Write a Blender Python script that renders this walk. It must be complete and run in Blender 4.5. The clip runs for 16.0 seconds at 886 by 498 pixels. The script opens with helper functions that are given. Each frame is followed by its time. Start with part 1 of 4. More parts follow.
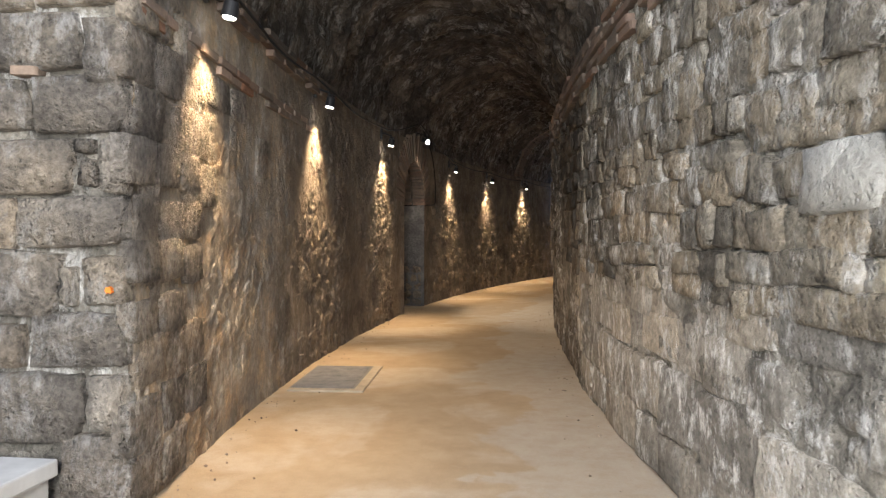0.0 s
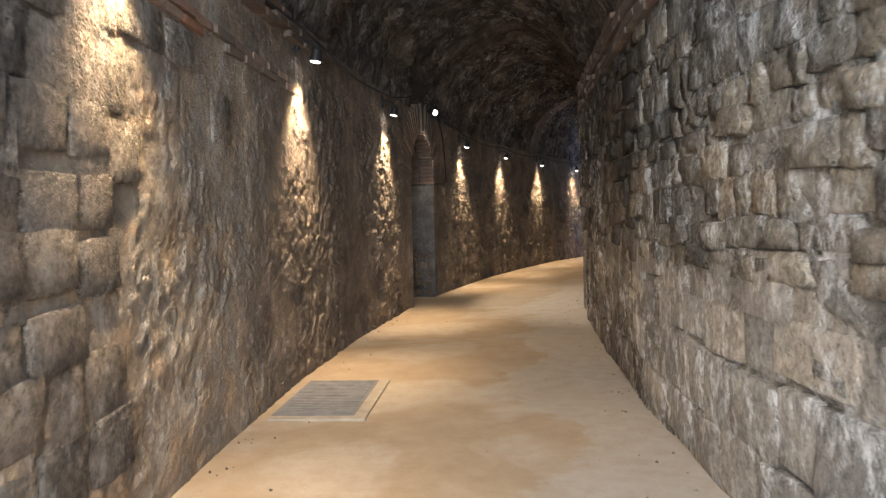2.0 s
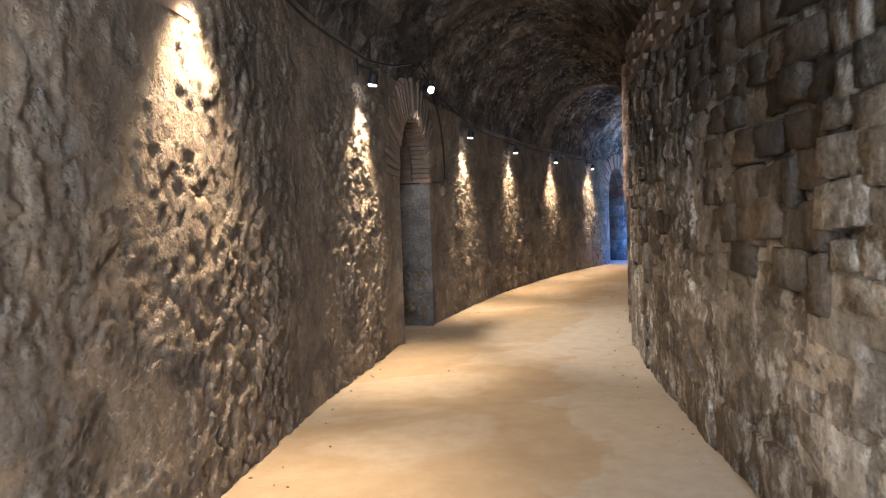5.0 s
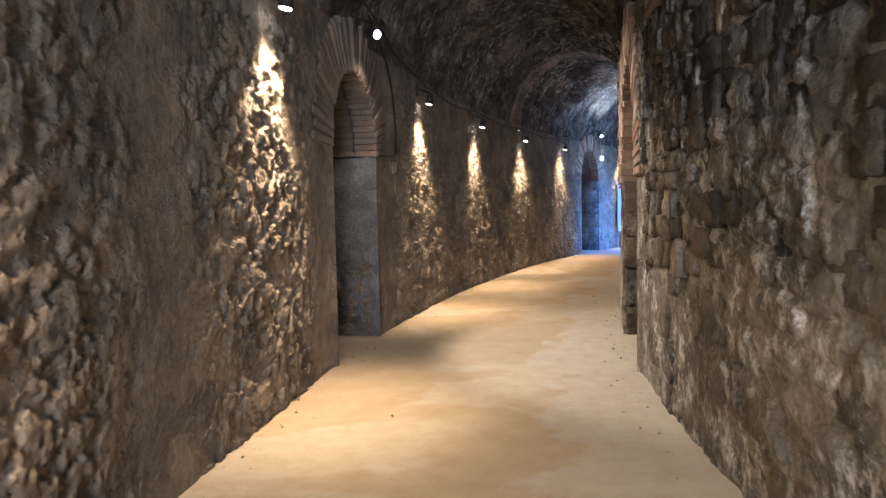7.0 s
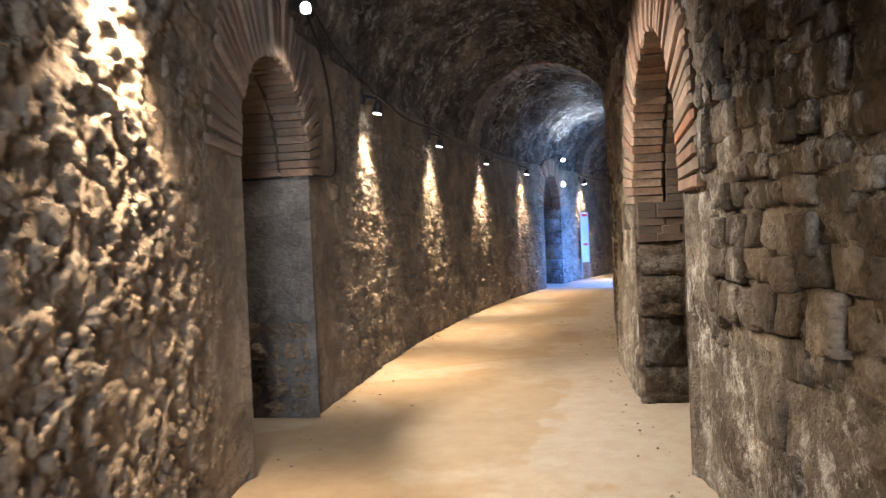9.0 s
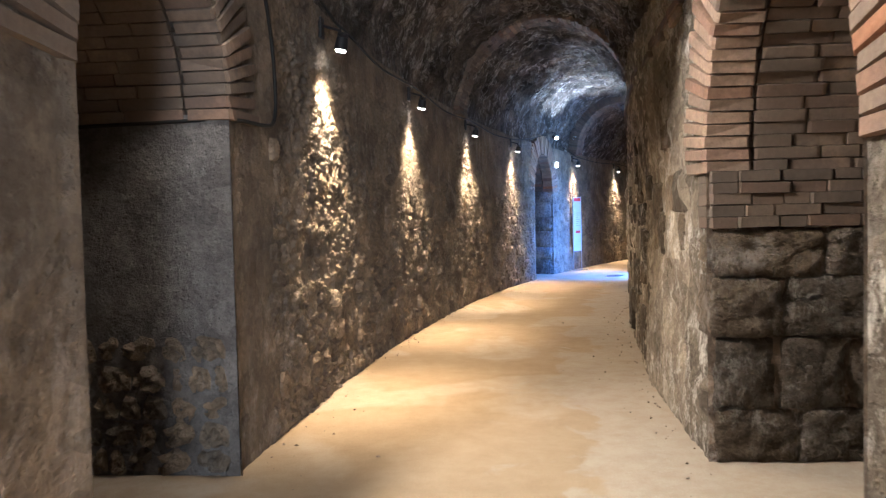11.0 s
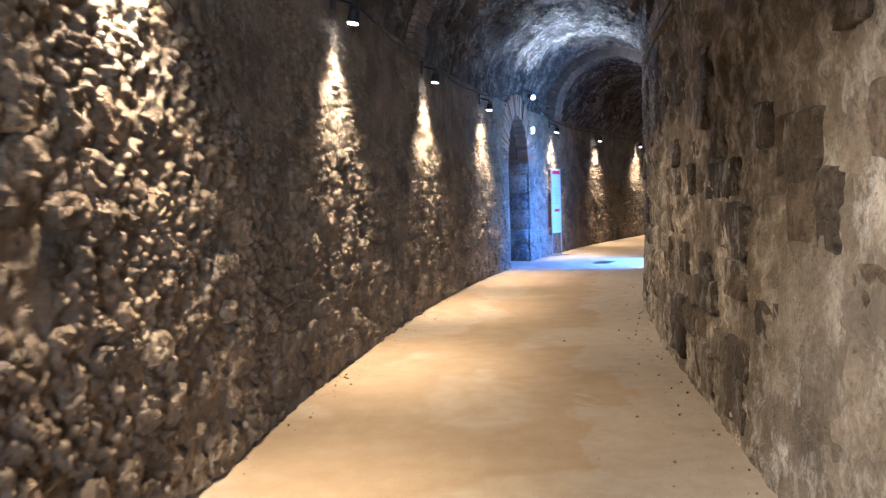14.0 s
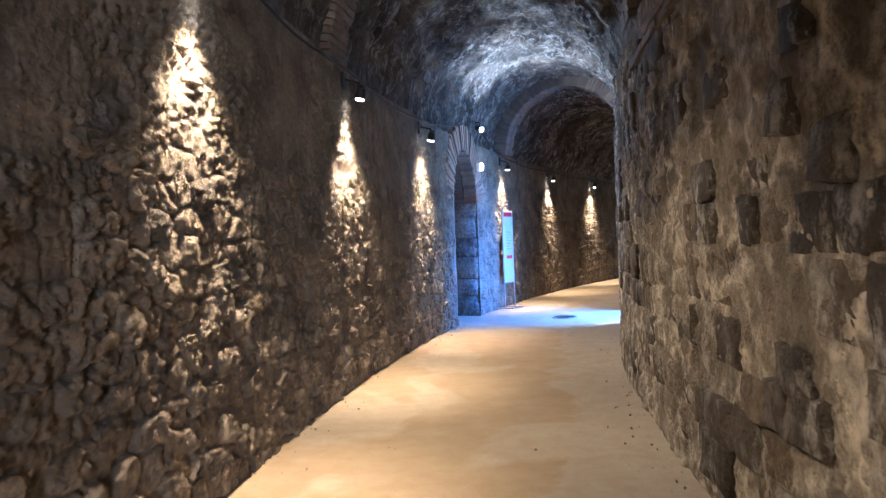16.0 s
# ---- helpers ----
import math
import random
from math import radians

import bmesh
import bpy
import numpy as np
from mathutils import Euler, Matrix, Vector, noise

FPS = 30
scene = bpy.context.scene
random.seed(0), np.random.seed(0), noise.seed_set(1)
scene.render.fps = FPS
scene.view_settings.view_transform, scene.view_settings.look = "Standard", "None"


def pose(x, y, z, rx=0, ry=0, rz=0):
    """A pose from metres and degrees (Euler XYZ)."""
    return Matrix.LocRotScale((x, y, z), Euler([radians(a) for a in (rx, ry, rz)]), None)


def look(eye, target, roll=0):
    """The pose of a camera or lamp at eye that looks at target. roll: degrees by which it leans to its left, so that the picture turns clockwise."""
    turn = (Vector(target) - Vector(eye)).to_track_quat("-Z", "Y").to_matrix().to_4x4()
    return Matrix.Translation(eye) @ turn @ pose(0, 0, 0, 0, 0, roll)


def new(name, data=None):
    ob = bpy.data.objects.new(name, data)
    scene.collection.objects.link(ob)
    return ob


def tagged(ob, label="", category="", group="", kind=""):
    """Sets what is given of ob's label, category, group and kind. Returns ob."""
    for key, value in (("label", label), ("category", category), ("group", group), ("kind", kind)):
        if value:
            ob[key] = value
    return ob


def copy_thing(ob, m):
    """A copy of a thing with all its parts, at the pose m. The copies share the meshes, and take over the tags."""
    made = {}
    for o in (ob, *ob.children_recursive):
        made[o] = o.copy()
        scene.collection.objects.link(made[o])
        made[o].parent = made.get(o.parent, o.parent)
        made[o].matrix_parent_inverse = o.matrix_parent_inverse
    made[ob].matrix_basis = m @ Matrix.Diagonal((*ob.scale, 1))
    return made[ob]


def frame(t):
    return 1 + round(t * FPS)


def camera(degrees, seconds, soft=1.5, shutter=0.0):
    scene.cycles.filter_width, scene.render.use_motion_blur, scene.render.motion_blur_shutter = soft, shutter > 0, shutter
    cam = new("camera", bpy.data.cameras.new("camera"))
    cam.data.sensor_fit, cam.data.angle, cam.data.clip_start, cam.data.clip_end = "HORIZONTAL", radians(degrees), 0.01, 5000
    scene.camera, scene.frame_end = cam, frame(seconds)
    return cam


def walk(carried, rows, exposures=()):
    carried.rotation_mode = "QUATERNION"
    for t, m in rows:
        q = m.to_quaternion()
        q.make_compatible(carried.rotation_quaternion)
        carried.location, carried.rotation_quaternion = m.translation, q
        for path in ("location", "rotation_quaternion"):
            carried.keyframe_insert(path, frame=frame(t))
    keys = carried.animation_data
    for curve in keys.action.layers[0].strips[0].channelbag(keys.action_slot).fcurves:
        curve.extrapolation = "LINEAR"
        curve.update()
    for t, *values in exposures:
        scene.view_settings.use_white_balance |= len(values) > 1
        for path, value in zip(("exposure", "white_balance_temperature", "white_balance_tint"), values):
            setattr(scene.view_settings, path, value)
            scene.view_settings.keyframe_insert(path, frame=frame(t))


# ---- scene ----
cam = camera(61.8, 16.0, soft=1.2, shutter=0.4)
PATH = [
    (0, (0.142, -0.3, 1.51), (-0.088, 1.686, 1.471), 0.2),
    (0.5, (0.074, -0.027, 1.497), (-0.153, 1.96, 1.469), -0.9),
    (1, (-0.003, 0.338, 1.479), (-0.235, 2.324, 1.44), -1.6),
    (1.5, (-0.028, 0.798, 1.508), (-0.285, 2.78, 1.447), -1.0),
    (2, (-0.133, 1.295, 1.489), (-0.385, 3.278, 1.405), -1.4),
    (2.5, (-0.216, 1.74, 1.511), (-0.452, 3.725, 1.446), -2.2),
    (3, (-0.239, 2.264, 1.551), (-0.506, 4.246, 1.509), -1.8),
    (3.5, (-0.314, 2.765, 1.535), (-0.567, 4.748, 1.492), -1.6),
    (3.7, (-0.349, 2.969, 1.554), (-0.581, 4.955, 1.508), -1.9),
    (5.8, (-0.547, 5.144, 1.507), (-0.809, 7.125, 1.411), -1.8),
    (6, (-0.556, 5.393, 1.496), (-0.81, 7.374, 1.394), -1.5),
    (6.5, (-0.638, 5.94, 1.527), (-0.78, 7.932, 1.42), -2.2),
    (7, (-0.647, 6.486, 1.53), (-0.793, 8.477, 1.413), -1.3),
    (7.5, (-0.721, 7.022, 1.515), (-0.845, 9.015, 1.412), -0.9),
    (8, (-0.78, 7.552, 1.529), (-0.841, 9.55, 1.472), -2.1),
    (8.5, (-0.807, 8.082, 1.556), (-0.895, 10.08, 1.53), -2.8),
    (9, (-0.89, 8.618, 1.546), (-0.891, 10.618, 1.511), -2.5),
    (9.2, (-0.924, 8.825, 1.539), (-0.872, 10.824, 1.496), -2.3),
    (11.3, (-0.927, 11.023, 1.503), (-0.86, 13.021, 1.425), -1.0),
    (11.5, (-0.917, 11.251, 1.513), (-0.809, 13.246, 1.434), -0.9),
    (12, (-0.873, 11.751, 1.488), (-0.714, 13.742, 1.396), -1.4),
    (12.5, (-0.826, 12.31, 1.493), (-0.706, 14.305, 1.409), -1.1),
    (13, (-0.807, 12.867, 1.492), (-0.638, 14.857, 1.387), -2.2),
    (13.5, (-0.751, 13.435, 1.468), (-0.623, 15.426, 1.34), -1.7),
    (14, (-0.694, 13.974, 1.446), (-0.533, 15.963, 1.312), -1.8),
    (14.5, (-0.61, 14.522, 1.442), (-0.351, 16.501, 1.315), -2.0),
    (15, (-0.501, 15.085, 1.445), (-0.266, 17.064, 1.28), -1.4),
    (15.5, (-0.422, 15.629, 1.482), (-0.127, 17.605, 1.385), -2.2),
    (16, (-0.322, 16.115, 1.492), (-0.014, 18.091, 1.47), -2.1),
]
EXPOSURES = [(0, 0.34, 6250, 10), (2.3, 0.58, 5850, 10), (3.5, 0.98, 5750, 10), (7, 1.04, 5650, 10), (9, 1.24, 5800, 10), (12, 1.32, 5450, 10), (16, 1.30, 5250, 10)]
walk(cam, [(t, look(eye, target, roll)) for t, eye, target, roll in PATH], EXPOSURES)

# The corridor is a ring segment round one centre. s: metres along it at radius 45; r: radius; z: up.
CENTRE = (42.75, 9.74)
R_OUT, R_IN = 45.1, 42.27
SPRING = 3.3


def at(s, r, z=0.0):
    a = s / 45.0
    return Vector((CENTRE[0] - r * math.cos(a), CENTRE[1] + r * math.sin(a), z))


def turn_at(s):
    """Yaw of the corridor's direction at s, in degrees (0: along y)."""
    return -math.degrees(s / 45.0)


# ---- world and lights ----
world = bpy.data.worlds.new("sky")
scene.world = world
world.use_nodes = True
wn = world.node_tree
sky = wn.nodes.new("ShaderNodeTexSky")
sky.sky_type, sky.sun_disc = "NISHITA", False
sky.sun_elevation, sky.sun_rotation = radians(48), radians(72)
wn.links.new(sky.outputs[0], wn.nodes["Background"].inputs[0])
wn.nodes["Background"].inputs[1].default_value = SKY_STRENGTH = 0.15
sun_data = bpy.data.lights.new("sun", "SUN")
sun_data.energy, sun_data.angle, sun_data.color = 4.0, radians(0.5), (1.0, 0.95, 0.88)
sun = new("sun", sun_data)
sun.matrix_world = look((6.4, 2.1, 7.4), (0, 0, 0))


def spot(name, eye, target, watts, degrees, blend, colour, radius=0.03):
    data = bpy.data.lights.new(name, "SPOT")
    data.energy, data.spot_size, data.spot_blend, data.color = watts, radians(degrees), blend, colour
    data.shadow_soft_size = radius
    ob = new(name, data)
    ob.matrix_world = look(eye, target)
    return ob


WARM = (1.0, 0.705, 0.405)
LAMP_S = [-5.2, -1.65, 2.10, 7.42, 10.87, 14.31, 17.71, 23.11, 27.04, 30.86, 34.6]
LAMP_R, LAMP_Z = 44.93, 3.03
BEAM, DEEP, APEX, SPILL, FLOOD = 95, 310, 20, 150, 370
for s in LAMP_S:
    eye = at(s, LAMP_R - 0.01, LAMP_Z - 0.10)
    k = 0.7 if s < -4 else 1.0
    spot("wall_beam", eye, at(s, R_OUT + 0.03, LAMP_Z - 2.0), BEAM * k, 94, 1.0, WARM, 0.03)
    spot("wall_deep", eye, at(s, R_OUT + 0.06, 0.6), DEEP * k, 80, 1.0, WARM, 0.03)
    spot("wall_apex", eye, at(s, R_OUT, LAMP_Z - 0.7), APEX, 60, 0.8, WARM, 0.03)
    spot("wall_spill", eye, at(s, LAMP_R - 1.85, 0.0), SPILL, 92, 0.7, WARM, 0.03)
# two floodlights over the side arches: one turned across the corridor, the far one up as cool vault fill
spot("arch_flood", at(4.66, 44.80, 3.31), at(4.8, 42.3, 1.1), FLOOD, 86, 0.4, (1.0, 0.82, 0.62), 0.05)
spot("arch_flood", at(20.83, 44.72, 3.50), at(20.3, 43.3, 4.2), 430, 160, 0.8, (0.78, 0.88, 1.0), 0.05)
spot("arch_flood", at(21.2, 44.85, 2.90), at(20.6, 43.0, 0.6), 14, 120, 0.8, (1.0, 0.88, 0.75), 0.05)

# wide fill added at the first floodlight to lift the dark floor below it
spot("arch_flood_rim", at(4.66, 44.80, 3.31), at(4.5, 44.2, 0.0), 60, 125, 0.9, (1.0, 0.82, 0.62), 0.05)

# daylight at the end of the second inner side passage
data = bpy.data.lights.new("passage_daylight", "AREA")
data.shape, data.size, data.size_y = "RECTANGLE", 2.8, 1.6
data.energy, data.color = 1800, (0.035, 0.21, 1.0)
day = new("passage_daylight", data)
day.matrix_world = look(at(21.0, 38.3, 3.7), at(21.3, 44.6, 0.4))

# second area lamp added in the passage mouth to spread blue light up the vault
data = bpy.data.lights.new("passage_sky_fill", "AREA")
data.shape, data.size, data.size_y = "RECTANGLE", 1.7, 2.0
data.energy, data.color = 170, (0.28, 0.54, 1.0)
glow = new("passage_sky_fill", data)
glow.matrix_world = look(at(21.15, 41.1, 1.25), at(20.95, 45.0, 1.9))

# unseen area lamp behind the first steps, added to strengthen daylight at the open entrance
data = bpy.data.lights.new("entrance_fill", "AREA")
data.shape, data.size, data.size_y = "RECTANGLE", 2.4, 2.8
data.energy, data.color = 720, (1.0, 0.97, 0.92)
portal = new("entrance_fill", data)
portal.matrix_world = look((-0.3, -2.7, 2.4), (-0.2, 3.6, 0.8))

# unseen area lamp above the first steps, before the vault begins, added to boost the sky
data = bpy.data.lights.new("entrance_top_fill", "AREA")
data.shape, data.size, data.size_y = "RECTANGLE", 2.6, 2.6
data.energy, data.color = 120, (0.95, 0.97, 1.0)
above = new("entrance_top_fill", data)
above.matrix_world = look((-0.3, 0.7, 5.4), (-0.4, 3.0, 0.3))

# ---- numpy noise ----


def lattice(ix, iy, seed):
    h = (ix.astype(np.int64) * 374761393 + iy.astype(np.int64) * 668265263 + seed * 974711) & 0xFFFFFFFF
    h = ((h ^ (h >> 13)) * 1274126177) & 0xFFFFFFFF
    h = ((h ^ (h >> 16)) * 2246822519) & 0xFFFFFFFF
    return ((h ^ (h >> 15)) & 0xFFFFFF) / float(0xFFFFFF)


def value_noise(x, y, seed=0):
    ix, iy = np.floor(x), np.floor(y)
    fx, fy = x - ix, y - iy
    fx, fy = fx * fx * (3 - 2 * fx), fy * fy * (3 - 2 * fy)
    a, b = lattice(ix, iy, seed), lattice(ix + 1, iy, seed)
    c, d = lattice(ix, iy + 1, seed), lattice(ix + 1, iy + 1, seed)
    return (a * (1 - fx) + b * fx) * (1 - fy) + (c * (1 - fx) + d * fx) * fy


def fbm(x, y, octaves=4, seed=0):
    total, amp, norm = 0, 1.0, 0
    for o in range(octaves):
        total = total + amp * value_noise(x * 2 ** o + 17.3 * o, y * 2 ** o - 9.1 * o, seed + o)
        norm += amp
        amp *= 0.5
    return total / norm


def cells(x, y, seed=0):
    """Distances to the two nearest scattered seeds and the nearest one's random number."""
    ix, iy = np.floor(x), np.floor(y)
    f1 = np.full(x.shape, 9.0)
    f2 = np.full(x.shape, 9.0)
    pick = np.zeros(x.shape)
    for dx in (-1, 0, 1):
        for dy in (-1, 0, 1):
            cx, cy = ix + dx, iy + dy
            px = cx + 0.15 + 0.7 * lattice(cx, cy, seed)
            py = cy + 0.15 + 0.7 * lattice(cx, cy, seed + 5)
            d = np.hypot(px - x, py - y)
            nearer = d < f1
            f2 = np.where(nearer, f1, np.minimum(f2, d))
            pick = np.where(nearer, lattice(cx, cy, seed + 9), pick)
            f1 = np.where(nearer, d, f1)
    return f1, f2, pick


def smooth(e0, e1, v):
    k = np.clip((v - e0) / (e1 - e0), 0, 1)
    return k * k * (3 - 2 * k)


# ---- materials ----


class Nodes:
    """A small builder for node materials."""

    def __init__(self, name, rough=0.9):
        self.mat = bpy.data.materials.new(name)
        self.mat.use_nodes = True
        self.tree = self.mat.node_tree
        self.bsdf = self.tree.nodes["Principled BSDF"]
        self.bsdf.inputs["Roughness"].default_value = rough
        self.bsdf.inputs["Specular IOR Level"].default_value = 0.25
        self.place = self.tree.nodes.new("ShaderNodeNewGeometry").outputs["Position"]

    def link(self, a, b):
        self.tree.links.new(a, b)

    def stretched(self, x, y, z):
        n = self.tree.nodes.new("ShaderNodeVectorMath")
        n.operation = "MULTIPLY"
        self.link(self.place, n.inputs[0])
        n.inputs[1].default_value = (x, y, z)
        return n.outputs[0]

    def noise(self, scale, detail=6, rough=0.6, vector=None, distort=0.0):
        n = self.tree.nodes.new("ShaderNodeTexNoise")
        n.inputs["Scale"].default_value, n.inputs["Detail"].default_value = scale, detail
        n.inputs["Roughness"].default_value, n.inputs["Distortion"].default_value = rough, distort
        self.link(vector or self.place, n.inputs["Vector"])
        return n.outputs["Fac"]

    def voronoi(self, scale, feature="F1", vector=None):
        n = self.tree.nodes.new("ShaderNodeTexVoronoi")
        n.feature = feature
        n.inputs["Scale"].default_value = scale
        self.link(vector or self.place, n.inputs["Vector"])
        return n.outputs["Distance"]

    def ramp(self, value, stops):
        n = self.tree.nodes.new("ShaderNodeValToRGB")
        while len(n.color_ramp.elements) < len(stops):
            n.color_ramp.elements.new(0.5)
        for e, (pos, col) in zip(n.color_ramp.elements, stops):
            e.position = pos
            e.color = (col, col, col, 1) if isinstance(col, (int, float)) else (*col, 1)
        self.link(value, n.inputs[0])
        return n.outputs[0]

    def mix(self, fac, a, b, mode="MIX"):
        n = self.tree.nodes.new("ShaderNodeMix")
        n.data_type, n.blend_type = "RGBA", mode
        for socket, v in ((n.inputs[0], fac), (n.inputs[6], a), (n.inputs[7], b)):
            if isinstance(v, (int, float)):
                socket.default_value = v
            elif isinstance(v, tuple):
                socket.default_value = (*v, 1)
            else:
                self.link(v, socket)
        return n.outputs[2]

    def math(self, op, a, b):
        n = self.tree.nodes.new("ShaderNodeMath")
        n.operation = op
        for socket, v in ((n.inputs[0], a), (n.inputs[1], b)):
            if isinstance(v, (int, float)):
                socket.default_value = v
            else:
                self.link(v, socket)
        return n.outputs[0]

    def random(self):
        return self.tree.nodes.new("ShaderNodeObjectInfo").outputs["Random"]

    def done(self, colour, height=None, depth=0.01, strength=1.0):
        if isinstance(colour, tuple):
            self.bsdf.inputs["Base Color"].default_value = (*colour, 1)
        else:
            self.link(colour, self.bsdf.inputs["Base Color"])
        if height is not None:
            b = self.tree.nodes.new("ShaderNodeBump")
            b.inputs["Distance"].default_value, b.inputs["Strength"].default_value = depth, strength
            self.link(height, b.inputs["Height"])
            self.link(b.outputs[0], self.bsdf.inputs["Normal"])
        return self.mat


VEIN_Y = 17.4


def stone_material(name, dark, mid, light, salt=0.0, tint=False, depth=0.02, contrast=0.75, veins=False, pale_end=False):
    m = Nodes(name, 0.92)
    big = m.noise(1.7, 5, 0.6)
    grain = m.noise(22, 8, 0.7)
    streak = m.noise(3.0, 6, 0.65, m.stretched(1, 1, 0.45))
    col = m.ramp(big, [(0.30, dark), (0.50, mid), (0.72, light)])
    warped = m.tree.nodes.new("ShaderNodeVectorMath")
    warped.operation = "ADD"
    wobble = m.tree.nodes.new("ShaderNodeTexNoise")
    wobble.inputs["Scale"].default_value = 4.0
    m.link(m.place, wobble.inputs["Vector"])
    shrink = m.tree.nodes.new("ShaderNodeVectorMath")
    shrink.operation = "SCALE"
    shrink.inputs["Scale"].default_value = 0.16
    m.link(wobble.outputs["Color"], shrink.inputs[0])
    m.link(m.stretched(1, 1, 1.35), warped.inputs[0])
    m.link(shrink.outputs[0], warped.inputs[1])
    patch = m.tree.nodes.new("ShaderNodeTexVoronoi")
    patch.inputs["Scale"].default_value = 4.2
    m.link(warped.outputs[0], patch.inputs["Vector"])
    col = m.mix(contrast * (0.35 if tint else 1.0), col, m.ramp(patch.outputs["Color"], [(0.15, 0.45), (0.5, 0.85), (0.85, 1.25)]), "MULTIPLY")
    col = m.mix(contrast, col, m.ramp(grain, [(0.32, 0.25), (0.66, 1.1)]), "MULTIPLY")
    col = m.mix(m.ramp(streak, [(0.45, 0.0), (0.7, 0.2 if tint else 0.5)]), col, dark)
    if tint:
        col = m.mix(1.0, col, m.ramp(m.random(), [(0, (0.56, 0.54, 0.52)), (0.35, (0.88, 0.83, 0.77)), (0.6, (1.12, 1.0, 0.86)), (0.82, (0.68, 0.65, 0.62)), (1, (1.6, 1.52, 1.4))]), "MULTIPLY")
    if salt:
        white = m.math("MULTIPLY", m.ramp(m.noise(5.5, 10, 0.8, m.stretched(1, 1, 0.62)), [(0.50, 0.0), (0.62, 1.0)]),
                       m.ramp(m.noise(0.9, 3), [(0.36, 0.0), (0.54, 1.0)]))
        col = m.mix(m.math("MULTIPLY", white, salt), col, (0.74, 0.72, 0.69))
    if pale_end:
        # towards the entrance: blue-grey stone, painted paler still in place of daylight on it
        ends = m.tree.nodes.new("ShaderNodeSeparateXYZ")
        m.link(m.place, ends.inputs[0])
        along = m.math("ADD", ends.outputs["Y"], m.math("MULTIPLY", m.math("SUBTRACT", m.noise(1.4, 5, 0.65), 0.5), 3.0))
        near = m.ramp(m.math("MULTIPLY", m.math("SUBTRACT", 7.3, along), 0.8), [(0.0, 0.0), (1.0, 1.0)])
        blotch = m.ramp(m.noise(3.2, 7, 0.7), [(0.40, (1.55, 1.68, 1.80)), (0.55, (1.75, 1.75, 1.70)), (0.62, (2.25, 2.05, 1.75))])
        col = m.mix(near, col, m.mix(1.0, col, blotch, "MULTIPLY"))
    if veins:
        # beyond a ragged edge the plaster is gone: dark stone, part of it painted shade outside the floodlight's cone,
        # with pale lime run down over the joints
        apart = m.tree.nodes.new("ShaderNodeSeparateXYZ")
        m.link(m.place, apart.inputs[0])
        along = m.math("ADD", apart.outputs["Y"], m.math("MULTIPLY", m.math("SUBTRACT", m.noise(1.6, 5, 0.6), 0.5), 2.0))
        far = m.ramp(m.math("MULTIPLY", m.math("SUBTRACT", along, VEIN_Y - 0.25), 2.0), [(0.0, 0.0), (1.0, 1.0)])
        col = m.mix(far, col, m.mix(1.0, col, (0.74, 0.73, 0.71), "MULTIPLY"))
        runs = m.tree.nodes.new("ShaderNodeVectorMath")
        runs.operation = "MULTIPLY"
        m.link(warped.outputs[0], runs.inputs[0])
        runs.inputs[1].default_value = (1, 1, 0.72)
        joint = m.ramp(m.voronoi(3.6, "DISTANCE_TO_EDGE", runs.outputs[0]), [(0.02, 1.0), (0.20, 0.0)])
        joint = m.math("MULTIPLY", joint, m.math("MULTIPLY", m.ramp(m.noise(1.9, 4, 0.6), [(0.42, 0.0), (0.54, 1.0)]), m.ramp(m.noise(9, 8, 0.8), [(0.42, 0.0), (0.56, 1.0)])))
        col = m.mix(m.math("MULTIPLY", joint, far), col, (0.66, 0.60, 0.51))
    pits = m.ramp(m.voronoi(30), [(0.05, 0.0), (0.32, 1.0)])
    h = m.math("ADD", m.math("MULTIPLY", grain, 1.2), m.math("MULTIPLY", pits, 0.4))
    h = m.math("ADD", h, m.noise(7, 5, 0.6))
    return m.done(col, h, depth)


def brick_material(name="old_brick", dirt=0.6, reach=0.45):
    m = Nodes(name, 0.9)
    grain = m.noise(30, 6, 0.7)
    soot = m.noise(2.2, 5, 0.65)
    col = m.ramp(m.random(), [(0, (0.19, 0.155, 0.125)), (0.35, (0.33, 0.24, 0.18)), (0.6, (0.39, 0.285, 0.215)), (0.84, (0.28, 0.175, 0.13)), (0.96, (0.30, 0.19, 0.13)), (1, (0.36, 0.16, 0.085))])
    col = m.mix(0.6, col, m.ramp(grain, [(0.3, 0.4), (0.7, 1.0)]), "MULTIPLY")
    col = m.mix(m.ramp(soot, [(reach, 0.0), (reach + 0.25, dirt)]), col, (0.085, 0.072, 0.062))
    return m.done(col, grain, 0.008)


